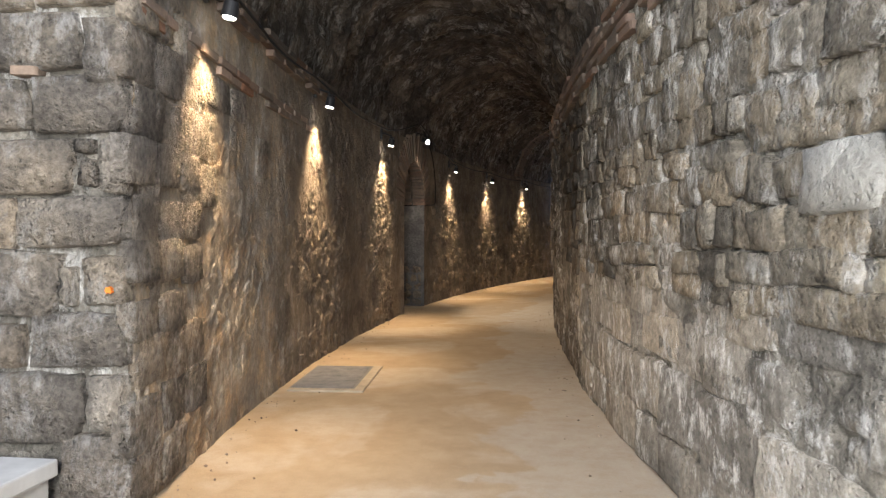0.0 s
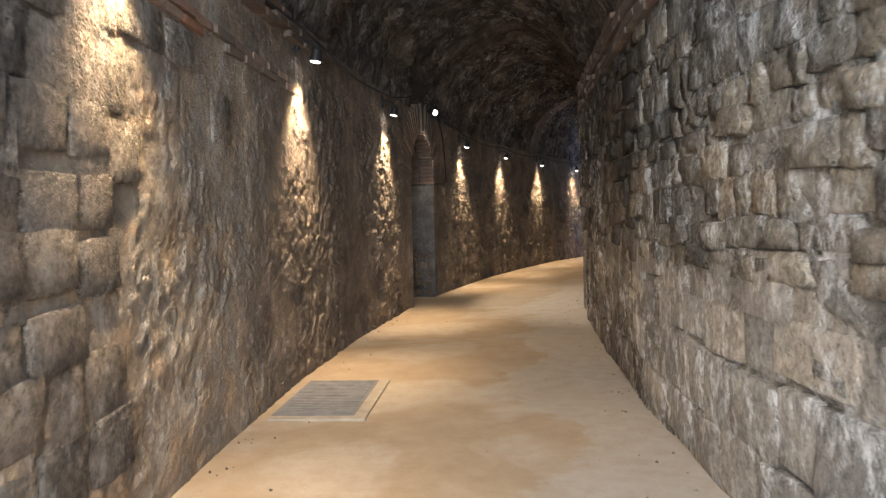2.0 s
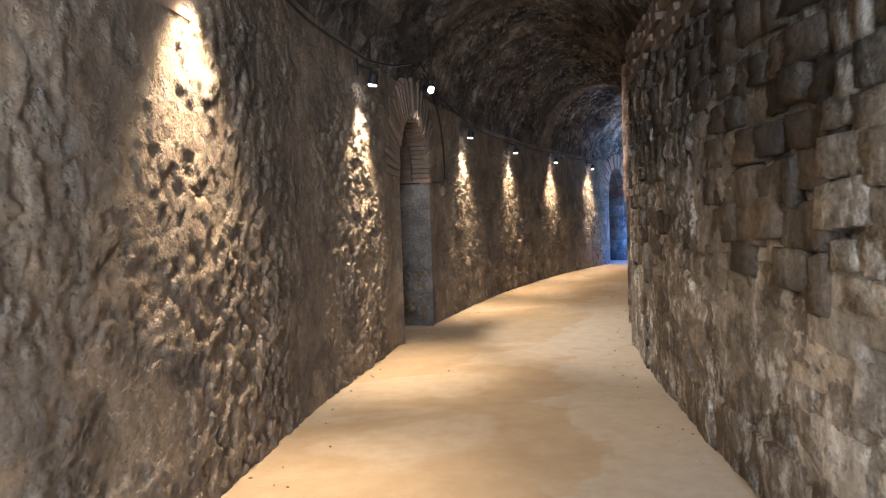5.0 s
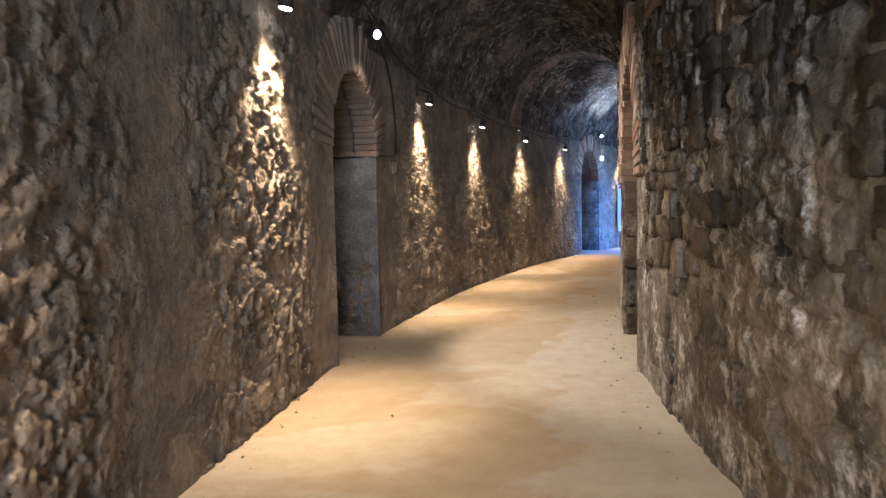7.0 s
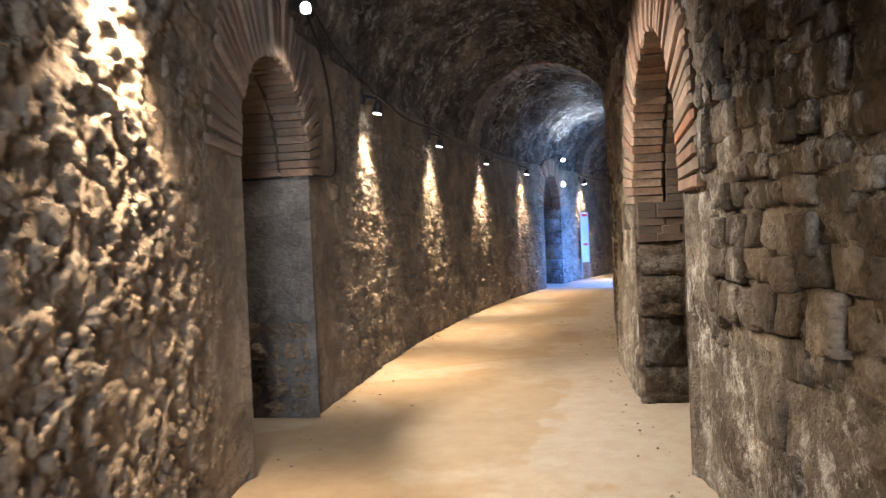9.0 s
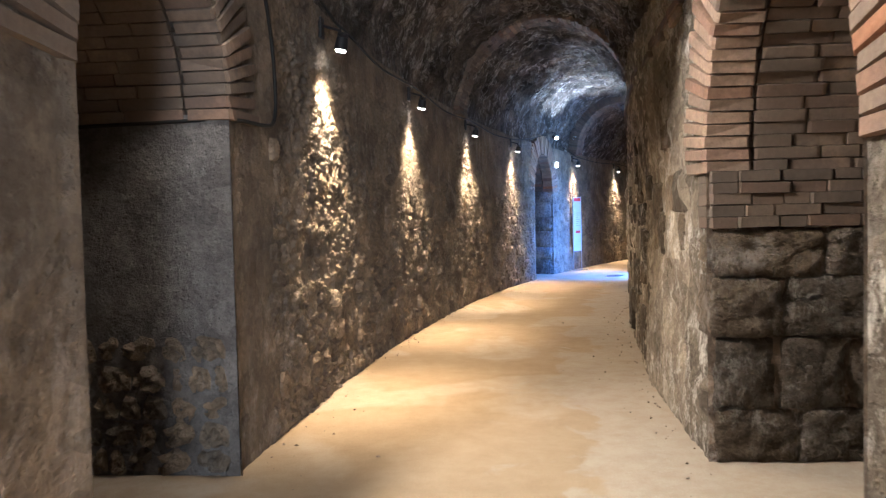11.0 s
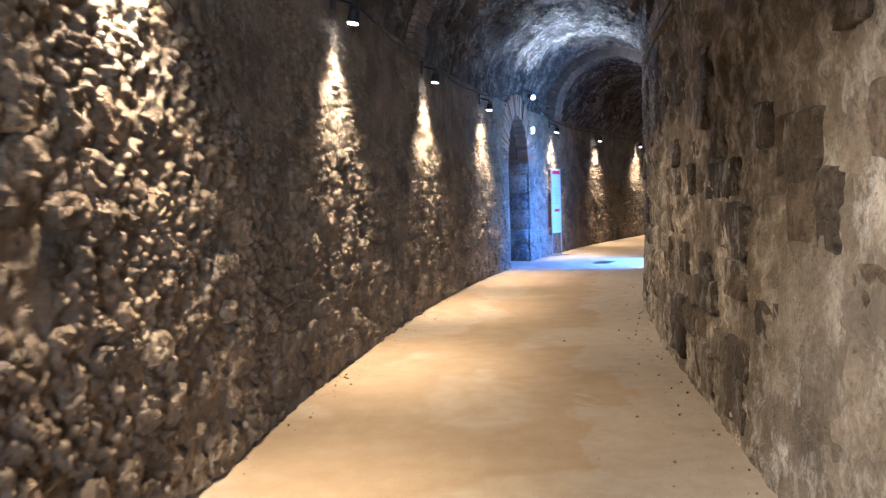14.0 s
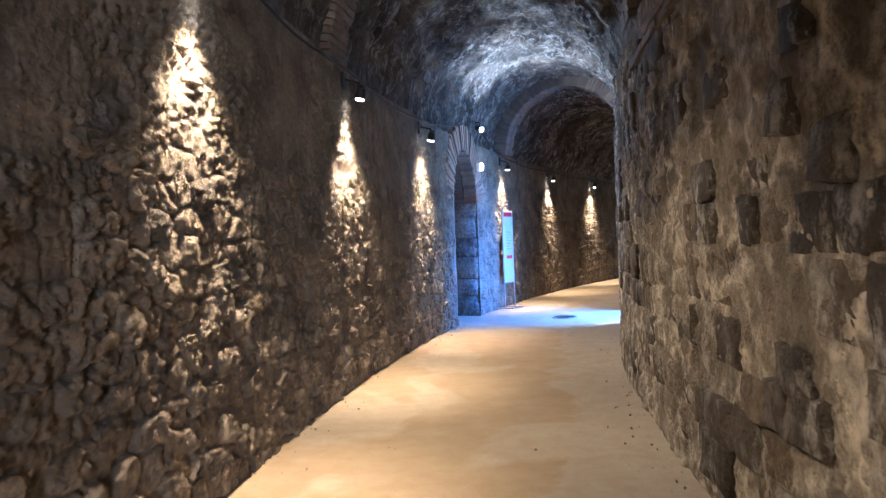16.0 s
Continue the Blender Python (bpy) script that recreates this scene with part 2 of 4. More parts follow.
def floor_material():
    m = Nodes("sandy_floor", 0.85)
    big = m.noise(0.55, 4, 0.5, None, 0.6)
    mid = m.noise(2.6, 7, 0.65)
    grain = m.noise(90, 4, 0.7)
    col = m.ramp(mid, [(0.3, (0.335, 0.255, 0.17)), (0.5, (0.38, 0.295, 0.20)), (0.72, (0.42, 0.335, 0.235))])
    col = m.mix(m.ramp(big, [(0.52, 0.0), (0.57, 0.75)]), col, (0.45, 0.385, 0.305))
    # worn grey concrete along the inner edge of the walk
    axis = m.tree.nodes.new("ShaderNodeVectorMath")
    axis.operation = "DISTANCE"
    m.link(m.stretched(1, 1, 0), axis.inputs[0])
    axis.inputs[1].default_value = (*CENTRE, 0)
    edge = m.math("ADD", m.math("SUBTRACT", 43.15, axis.outputs["Value"]), m.math("MULTIPLY", m.math("SUBTRACT", m.noise(0.9, 6, 0.6, None, 0.5), 0.5), 3.2))
    col = m.mix(m.ramp(edge, [(0.0, 0.0), (0.12, 0.7), (0.9, 0.8)]), col, (0.43, 0.385, 0.325))
    dust = m.ramp(m.noise(5.5, 8, 0.75), [(0.42, 0.0), (0.62, 0.35)])
    col = m.mix(dust, col, (0.30, 0.215, 0.13))
    col = m.mix(0.35, col, m.ramp(grain, [(0.3, 0.55), (0.7, 1.0)]), "MULTIPLY")
    specks = m.ramp(m.voronoi(26), [(0.03, 1.0), (0.07, 0.0)])
    col = m.mix(m.math("MULTIPLY", specks, m.ramp(m.noise(1.3, 2), [(0.5, 0.0), (0.62, 0.8)])), col, (0.12, 0.09, 0.06))
    return m.done(col, m.math("ADD", grain, m.math("MULTIPLY", mid, 2.0)), 0.006)


def plain(name, colour, rough=0.6, metal=0.0, vary=0.25, scale=20):
    m = Nodes(name, rough)
    m.bsdf.inputs["Metallic"].default_value = metal
    n = m.noise(scale, 5)
    low = tuple(c * (1 - vary) for c in colour)
    return m.done(m.ramp(n, [(0.3, low), (0.7, colour)]), n, 0.002)


def glowing(name, colour, strength):
    m = Nodes(name)
    m.bsdf.inputs["Emission Color"].default_value = (*colour, 1)
    m.bsdf.inputs["Emission Strength"].default_value = strength
    return m.done(colour)


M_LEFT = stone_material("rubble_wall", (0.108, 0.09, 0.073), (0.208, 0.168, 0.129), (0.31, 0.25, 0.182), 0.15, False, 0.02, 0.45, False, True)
M_COURSE = stone_material("coursed_wall", (0.12, 0.11, 0.095), (0.30, 0.275, 0.235), (0.46, 0.415, 0.34), 0.95, False, 0.04, 0.8)
M_STAIN = stone_material("stained_wall", (0.20, 0.174, 0.144), (0.36, 0.312, 0.252), (0.48, 0.42, 0.333), 0.7, False, 0.04, 0.6, True)
M_ASHLAR = stone_material("salted_ashlar", (0.24, 0.23, 0.21), (0.44, 0.42, 0.385), (0.60, 0.575, 0.525), 1.0, True, 0.04, 0.7)
M_PALEBLOCK = stone_material("pale_block", (0.34, 0.33, 0.30), (0.50, 0.48, 0.44), (0.62, 0.59, 0.53), 0.2, False, 0.03, 0.6)
M_ORANGE = plain("orange_paint", (0.75, 0.20, 0.03), 0.7)
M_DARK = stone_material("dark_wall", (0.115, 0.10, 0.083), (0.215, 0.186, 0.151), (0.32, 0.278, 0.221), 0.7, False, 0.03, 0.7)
M_STONE = stone_material("wall_stone", (0.15, 0.14, 0.125), (0.31, 0.285, 0.24), (0.46, 0.415, 0.335), 0.75, True, 0.05, 0.9)
M_QUOIN = stone_material("quoin_stone", (0.16, 0.15, 0.145), (0.34, 0.31, 0.275), (0.53, 0.465, 0.38), 0.35, True, 0.05, 0.9)
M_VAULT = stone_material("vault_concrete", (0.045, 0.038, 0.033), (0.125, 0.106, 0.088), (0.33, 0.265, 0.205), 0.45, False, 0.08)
M_PLASTER = stone_material("grey_plaster", (0.10, 0.094, 0.092), (0.17, 0.16, 0.154), (0.25, 0.235, 0.22), 0.1, False, 0.03, 0.6)
M_BASALT = stone_material("basalt_stone", (0.075, 0.067, 0.058), (0.14, 0.123, 0.105), (0.235, 0.204, 0.168), 0.5, True, 0.03)
# dark stone of the upper inner wall, colour lowered to stand in for shade
M_DIMSTONE = stone_material("dimmed_stone", (0.048, 0.042, 0.036), (0.092, 0.08, 0.067), (0.16, 0.138, 0.113), 0.12, True, 0.03)
M_ROUGH = stone_material("rough_block", (0.115, 0.10, 0.085), (0.225, 0.195, 0.16), (0.33, 0.285, 0.23), 0.25, True, 0.07, 0.75, True)
M_RUBBLE = stone_material("rubble_stone", (0.13, 0.114, 0.097), (0.25, 0.214, 0.175), (0.35, 0.30, 0.24), 0.1, True, 0.04, 0.6)
M_MORTAR = stone_material("old_mortar", (0.16, 0.12, 0.09), (0.27, 0.21, 0.16), (0.38, 0.31, 0.25), 0.3)
M_BRICK = brick_material()
M_SOOTY = brick_material("sooty_brick", 0.72, 0.24)
M_FLOOR = floor_material()
M_GROUND = stone_material("outside_ground", (0.22, 0.19, 0.15), (0.32, 0.28, 0.22), (0.40, 0.36, 0.30))
M_BLACK = plain("black_paint", (0.02, 0.02, 0.022), 0.45)
M_CABLE = plain("cable_rubber", (0.015, 0.015, 0.015), 0.6)
M_STEEL = plain("galvanised_steel", (0.42, 0.42, 0.43), 0.45, 0.7)
M_SLATE = plain("cover_slate", (0.20, 0.195, 0.19), 0.7, 0.0, 0.4, 9)
M_PALE = plain("pale_concrete", (0.55, 0.54, 0.52), 0.85, 0.0, 0.2, 6)
M_EDGING = plain("sandy_concrete", (0.40, 0.345, 0.265), 0.9, 0.0, 0.3, 8)
M_WHITE = plain("white_panel", (0.78, 0.78, 0.78), 0.5, 0.0, 0.04)
# white board panel; the blue daylight on it is put into its colour
M_PANEL = plain("board_panel", (0.46, 0.50, 0.60), 0.5, 0.0, 0.05)
M_RED = plain("red_print", (0.62, 0.05, 0.06), 0.5, 0.0, 0.08)
M_GREY = plain("grey_print", (0.30, 0.30, 0.31), 0.5, 0.0, 0.08)
M_LENS = glowing("lamp_lens", (1.0, 0.9, 0.75), 30)
M_LENS_COOL = glowing("flood_lens", (1.0, 0.95, 0.9), 30)

# ---- mesh helpers ----


def mesh_object(name, verts, faces, material, smooth_shade=True):
    me = bpy.data.meshes.new(name)
    me.from_pydata([tuple(v) for v in verts], [], [tuple(f) for f in faces])
    me.materials.append(material)
    if smooth_shade:
        me.polygons.foreach_set("use_smooth", [True] * len(me.polygons))
    me.update()
    return new(name, me)


def sheet(name, points, keep, material):
    """A grid of points (n, m, 3); keep: which of the (n-1, m-1) quads stay."""
    n, m, _ = points.shape
    index = np.arange(n * m).reshape(n, m)
    quads = np.stack([index[:-1, :-1], index[1:, :-1], index[1:, 1:], index[:-1, 1:]], -1)[keep]
    me = bpy.data.meshes.new(name)
    me.vertices.add(n * m)
    me.vertices.foreach_set("co", points.reshape(-1).astype(np.float32))
    me.loops.add(quads.size)
    me.loops.foreach_set("vertex_index", quads.reshape(-1).astype(np.int32))
    me.polygons.add(len(quads))
    me.polygons.foreach_set("loop_start", np.arange(0, quads.size, 4, dtype=np.int32))
    me.polygons.foreach_set("use_smooth", np.ones(len(quads), dtype=bool))
    me.update(calc_edges=True)
    me.validate()
    me.materials.append(material)
    return new(name, me)


def ring_points(S, R, Z):
    a = S / 45.0
    return np.stack([CENTRE[0] - R * np.cos(a), CENTRE[1] + R * np.sin(a), Z], -1)


def part(name, bm, material, parent, label=""):
    me = bpy.data.meshes.new(name)
    bm.to_mesh(me)
    bm.free()
    me.materials.append(material)
    ob = new(name, me)
    ob.parent = parent
    if label:
        ob["label"] = label
    return ob


def box(bm, x0, x1, y0, y1, z0, z1, bevel=0.0):
    made = bmesh.ops.create_cube(bm, size=1.0)["verts"]
    for v in made:
        v.co = Vector((x0 + (v.co.x + 0.5) * (x1 - x0), y0 + (v.co.y + 0.5) * (y1 - y0), z0 + (v.co.z + 0.5) * (z1 - z0)))
    if bevel:
        edges = {e for v in made for e in v.link_edges}
        bmesh.ops.bevel(bm, geom=list(edges), offset=bevel, segments=2, affect="EDGES", profile=0.6)
    return bm


def tube(bm, a, b, radius, sides=10, radius2=None):
    a, b = Vector(a), Vector(b)
    m = Matrix.Translation((a + b) / 2) @ (b - a).to_track_quat("Z", "Y").to_matrix().to_4x4()
    bmesh.ops.create_cone(bm, cap_ends=True, segments=sides, radius1=radius, radius2=radius if radius2 is None else radius2, depth=(b - a).length, matrix=m)
    return bm


def anchor(name, m=Matrix(), **tags):
    ob = new(name)
    ob.matrix_world = m
    return tagged(ob, **tags)


# ---- openings: centre along s, half width, springing height, rise ----
LEFT_ARCHES = [(4.55, 0.80, 2.12, 0.85), (20.45, 0.80, 2.2, 0.95)]
RIGHT_ARCHES = [(4.68, 1.02, 1.75, 1.25), (21.1, 1.05, 1.8, 1.25)]


def in_arch(S, Z, arches, grow=0.0):
    hit = np.zeros(S.shape, dtype=bool)
    for c, half, spring, rise in arches:
        k = np.abs(S - c) / (half + grow)
        top = spring + (rise + grow) * np.sqrt(np.clip(1 - k * k, 0, 1))
        hit |= (k < 1) & (Z < top)
    return hit


def snapped(s0, s1, step, arches):
    """Places along s that fall exactly on the jambs."""
    marks = sorted([s0, s1] + [c + d * h for c, h, _, _ in arches for d in (-1, 1) if s0 < c + d * h < s1])
    out = [np.linspace(a, b, max(2, int((b - a) / (step if a < 20 else 2 * step))), endpoint=False) for a, b in zip(marks, marks[1:])]
    return np.concatenate(out + [np.array([s1])])


def wall(name, s0, s1, r, way, arches, relief, material, label, step=0.024, top=SPRING + 0.05):
    """A long curved wall. way: +1 if the corridor lies at smaller radius."""
    ss, zz = snapped(s0, s1, step, arches), np.arange(-0.05, top + 0.001, step)
    S, Z = np.meshgrid(ss, zz, indexing="ij")
    d = relief(S, Z)
    for c, half, spring, rise in arches:
        off = np.where(Z < spring + rise + 0.1, np.abs(np.abs(S - c) - half), 9.0)
        d = d * smooth(0.0, 0.10, off)
    base = r(S) if callable(r) else r
    pts = ring_points(S, base - way * d, Z)
    cs, cz = (S[:-1, :-1] + S[1:, 1:]) / 2, (Z[:-1, :-1] + Z[1:, 1:]) / 2
    ob = sheet(name, pts, ~in_arch(cs, cz, arches), material)
    # rear face, 0.6 m behind
    ss2, zz2 = snapped(s0 + 0.5, s1, 0.5, arches), np.linspace(-0.05, top, 8)
    S2, Z2 = np.meshgrid(ss2, zz2, indexing="ij")
    base2 = r(S2) if callable(r) else r
    cs, cz = (S2[:-1, :-1] + S2[1:, 1:]) / 2, (Z2[:-1, :-1] + Z2[1:, 1:]) / 2
    rear = sheet("rear_face", ring_points(S2, base2 + way * 0.6 + 0 * S2, Z2), ~in_arch(cs, cz, arches, 0.3), material)
    rear.parent = ob
    return tagged(ob, label=label, category="wall", kind="structure")


def left_relief(S, Z):
    """Crumbling crust with pits, clumps of gravel and, further in, whole rubble stones."""
    wob = fbm(S * 1.3, Z * 1.3, 3, 3) - 0.5
    f1, f2, p = cells(S / 0.24 + wob, Z / 0.17 + wob * 1.2, 11)
    dome = smooth(0.0, 0.18, f2 - f1) * (0.3 + 0.8 * p)
    whole = smooth(7.5, 11.0, S) * (1 - smooth(1.5, 2.4, Z + 1.2 * wob))
    bare = smooth(0.36, 0.52, fbm(S * 1.1 + 4, Z * 1.3, 4, 31) + 0.05 * (1.3 - Z) - 0.03 * smooth(2.75, 3.1, Z))
    # remains of plaster: whole strips by the arch, only the upper wall further in
    plaster = sum(np.exp(-((S - c + 0.4 * wob) / w) ** 2) for c, w in ((0.5, 0.7), (3.5, 0.45), (5.8, 0.55)))
    plaster = plaster + smooth(1.5, 2.4, Z + 0.9 * wob) * sum(np.exp(-((S - c + 0.5 * wob) / 0.9) ** 2) for c in (9.2, 12.6, 16.0, 25.0, 29.0))
    inner = np.clip(1.02 - plaster + 0.5 * (fbm(S * 2.2, Z * 2.2, 3, 53) - 0.5), 0, 1)
    bare = bare + (inner - bare) * smooth(-1.6, -0.4, S)
    crust = fbm(S * 12.0 + wob * 2, Z * 12.5, 3, 29)
    crust = smooth(0.44, 0.57, crust)
    g1, g2, q = cells(S / 0.048 + wob * 2, Z / 0.043 - wob * 2, 23)
    clump = np.sqrt(np.clip(1 - (g1 / 0.62) ** 2, 0, 1)) * smooth(0.35, 0.6, q) * (0.5 + 0.5 * p)
    gravel = smooth(1.0, 6.0, S + 2.0 * wob)
    patch = smooth(0.33, 0.50, fbm(S * 1.9, Z * 1.9, 3, 37) + 0.09)
    fine = fbm(S * 19, Z * 19, 3, 41) - 0.5
    bulge = fbm(S * 0.45, Z * 0.6, 2, 47) - 0.5
    low = (1.0 - 0.6 * smooth(2.8, 3.05, Z)) * (0.36 + 0.64 * smooth(-2.6, 0.5, S))
    rough = (0.12 + 0.88 * bare) * (0.25 + 0.75 * patch) * low
    grit = fbm(S * 30, Z * 30, 2, 59) - 0.5
    stones = ((0.014 + 0.042 * whole) * dome + 0.020 * whole * grit) * bare * smooth(-3, 2, S)
    return stones + rough * (0.031 * crust * (1 - 0.4 * gravel) + 0.034 * clump * gravel * (1 - 0.65 * whole) + 0.022 * fine) + 0.006 * fine + 0.045 * bulge * smooth(0, 0.4, Z) - 0.035


def right_relief(S, Z):
    wob = fbm(S * 1.1, Z * 1.1, 3, 63) - 0.5
    f1, f2, p = cells(S / 0.34 + wob * 0.8, Z / 0.22 + wob * 0.8, 71)
    dome = smooth(0.0, 0.30, f2 - f1) * (0.3 + 0.8 * p)
    bare = smooth(0.35, 0.6, fbm(S * 0.6, Z * 0.9, 3, 81) + 0.12 * (Z - 1.3))
    g1, g2, q = cells(S / 0.09, Z / 0.08 + wob * 2, 93)
    fine = fbm(S * 10, Z * 10, 4, 97) - 0.5
    bulge = fbm(S * 0.4, Z * 0.6, 2, 99) - 0.5
    return 0.034 * dome * (0.25 + 0.75 * bare) + 0.014 * smooth(0.05, 0.5, g2 - g1) * q + 0.026 * fine + 0.10 * bulge - 0.025


def r_right(S):
    return 42.16 + 0.13 * smooth(-1.0, 3.0, S)


S_START, S_END = -6.35, 38.0
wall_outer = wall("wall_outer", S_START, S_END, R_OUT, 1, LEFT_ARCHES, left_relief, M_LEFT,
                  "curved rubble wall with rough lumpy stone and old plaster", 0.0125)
wall_inner = wall("wall_inner_1", -14.0, -2.6, r_right, -1, [], right_relief, M_COURSE,
                  "coursed grey stone wall near the entrance with white salt bloom", 0.028)
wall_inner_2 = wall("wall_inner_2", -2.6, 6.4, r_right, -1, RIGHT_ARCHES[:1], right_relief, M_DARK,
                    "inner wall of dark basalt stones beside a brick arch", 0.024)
wall_inner_3 = wall("wall_inner_3", 6.4, S_END, r_right, -1, RIGHT_ARCHES[1:], right_relief, M_STAIN,
                    "curved inner wall of stained plaster with pale drips", 0.026)


# ---- vault ----
def vault_sheet(name, s0, s1, drop, rough, label):
    ss = np.arange(s0, s1 + 0.001, 0.04)
    th = np.linspace(-0.04, math.pi + 0.04, 120)
    S, T = np.meshgrid(ss, th, indexing="ij")
    mid, half = 43.66, 1.52
    arc = T * 1.5
    f1, f2, p = cells(S / 0.22, arc / 0.16, 131)
    g1, g2, q = cells(S / 0.62 + 0.6 * fbm(S * 2, arc * 2, 3, 133), arc / 0.5, 137)
    d = rough * (0.07 * smooth(0, 0.4, f2 - f1) * p * (0.3 + q) + 0.05 * q * smooth(0.02, 0.12, g2 - g1) + 0.24 * (fbm(S * 1.2, arc * 1.2, 5, 141) - 0.5))
    rad = half - d * smooth(0.0, 0.25, np.minimum(T, math.pi - T)) - drop * smooth(0.0, 0.35, np.minimum(T, math.pi - T))
    pts = ring_points(S, mid + rad * np.cos(T), SPRING + (rad + 0.08) * np.sin(T))
    ob = sheet(name, pts, np.ones((len(ss) - 1, len(th) - 1), dtype=bool), M_VAULT)
    return tagged(ob, label=label, category="ceiling", kind="structure")


vault = vault_sheet("ceiling", -7.2, 23.2, 0.0, 1.0, "dark rough barrel vault of concrete and rubble")
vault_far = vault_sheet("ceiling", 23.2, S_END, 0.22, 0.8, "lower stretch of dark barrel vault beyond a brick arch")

# ---- floor ----
ss, rr = np.arange(-9.0, S_END + 0.01, 0.12), np.arange(41.9, 45.5, 0.09)
S, R = np.meshgrid(ss, rr, indexing="ij")
Z = 0.018 * (fbm(S * 0.8, R * 0.8, 3, 151) - 0.5) + 0.006 * (fbm(S * 6, R * 6, 2, 157) - 0.5)
floor = sheet("floor", ring_points(S, R, Z), np.ones((len(ss) - 1, len(rr) - 1), dtype=bool), M_FLOOR)
tagged(floor, label="trodden sandy beige floor with paler worn patches", category="floor", kind="structure")

bm = bmesh.new()
bmesh.ops.create_grid(bm, x_segments=2, y_segments=2, size=600)
for v in bm.verts:
    v.co.z = -0.06
ground = part("ground", bm, M_GROUND, None)
tagged(ground, label="dusty earth ground around the ruin", category="ground", kind="structure")

# ---- piece meshes shared by bricks and stones ----


def brick_mesh(name, material, seed, nx=3):
    """A worn brick, 1 x 1 x 1, its face at -y, with chipped edges."""
    rnd = random.Random(seed)
    bm = bmesh.new()
    bmesh.ops.create_cube(bm, size=1.0)
    bmesh.ops.bevel(bm, geom=list(bm.edges), offset=0.06, segments=1, affect="EDGES")
    for v in bm.verts:
        v.co += Vector((rnd.uniform(-0.02, 0.02), rnd.uniform(-0.012, 0.012), rnd.uniform(-0.035, 0.035)))
    me = bpy.data.meshes.new(name)
    bm.to_mesh(me)
    bm.free()
    me.materials.append(material)
    return me


def stone_mesh(name, material, seed, block=False, n=6, jag=0.055):
    """A stone 1 x 1 x 1 whose domed face looks along -y: irregular outline, rounded edges."""
    rnd = random.Random(seed)
    corner = [[Vector((rnd.uniform(-1, 1), 0, rnd.uniform(-1, 1))) * (0.05 if block else 0.085) for _ in range(2)] for _ in range(2)]
    verts, faces = [], []
    for i in range(n):
        for j in range(n):
            u, w = i / (n - 1), j / (n - 1)
            off = (corner[0][0] * (1 - u) + corner[1][0] * u) * (1 - w) + (corner[0][1] * (1 - u) + corner[1][1] * u) * w
            edge = min(u, 1 - u, w, 1 - w)
            rim = {0: 0.0, 1: 0.72}.get(round(edge * (n - 1)), 1.0)
            x, z = u - 0.5, w - 0.5
            if rim == 0.0:
                k = 1.0 - (0.04 if block else 0.03) * abs(4 * x * z) * 1.6
                x, z = x * k + rnd.uniform(-0.025, 0.025), z * k + rnd.uniform(-0.025, 0.025)
                y = -0.40
            else:
                x = math.copysign(0.445, x) if i in (1, n - 2) else x + rnd.uniform(-0.03, 0.03)
                z = math.copysign(0.44, z) if j in (1, n - 2) else z + rnd.uniform(-0.03, 0.03)
                y = -0.5 * (0.97 if rim < 1 else 1.0) + rnd.uniform(-jag, jag)
            verts.append((x + off.x, y, z + off.z))
    for i in range(n - 1):
        for j in range(n - 1):
            a = i * n + j
            faces.append((a, a + n, a + n + 1, a + 1))
    ringi = [i * n for i in range(n)] + [(n - 1) * n + j for j in range(1, n)] + [i * n + n - 1 for i in range(n - 2, -1, -1)] + [j for j in range(n - 2, 0, -1)]
    base = len(verts)
    for k in ringi:
        verts.append((verts[k][0], 0.5, verts[k][2]))
    for k in range(len(ringi)):
        m = (k + 1) % len(ringi)
        faces.append((ringi[m], ringi[k], base + k, base + m))
    faces = [tuple(reversed(f)) for f in faces]
    me = bpy.data.meshes.new(name)
    me.from_pydata(verts, [], faces)
    me.polygons.foreach_set("use_smooth", [True] * len(me.polygons))
    me.materials.append(material)
    me.update()
    return me


def rubble_mesh(name, material, seed):
    """A rounded lump of rubble, 1 x 1 x 1, domed towards -y, with an uneven outline."""
    rnd = random.Random(seed)
    n, rings = 9, ((1.0, 0.5), (1.0, -0.05), (0.93, -0.33), (0.62, -0.44), (0.25, -0.47))
    wave = [rnd.uniform(0.74, 1.0) for _ in range(n)]
    wave = [(wave[k - 1] + 2 * wave[k] + wave[(k + 1) % n]) / 4 for k in range(n)]
    verts, faces = [], []
    for rad, y in rings:
        for k in range(n):
            a = 2 * math.pi * k / n
            r = 0.56 * rad * wave[k]
            squared = 1 / max(abs(math.cos(a)), abs(math.sin(a))) ** 0.45
            verts.append((r * squared * math.cos(a), y + (rnd.uniform(-0.13, 0.13) if y < 0.4 else 0), r * squared * math.sin(a)))
    verts.append((0.0, -0.48, 0.0))
    for q in range(len(rings) - 1):
        for k in range(n):
            faces.append((q * n + k, q * n + (k + 1) % n, (q + 1) * n + (k + 1) % n, (q + 1) * n + k))
    last = (len(rings) - 1) * n
    for k in range(n):
        faces.append((last + k, last + (k + 1) % n, len(verts) - 1))
    me = bpy.data.meshes.new(name)
    me.from_pydata(verts, [], faces)
    me.materials.append(material)
    me.update()
    return me


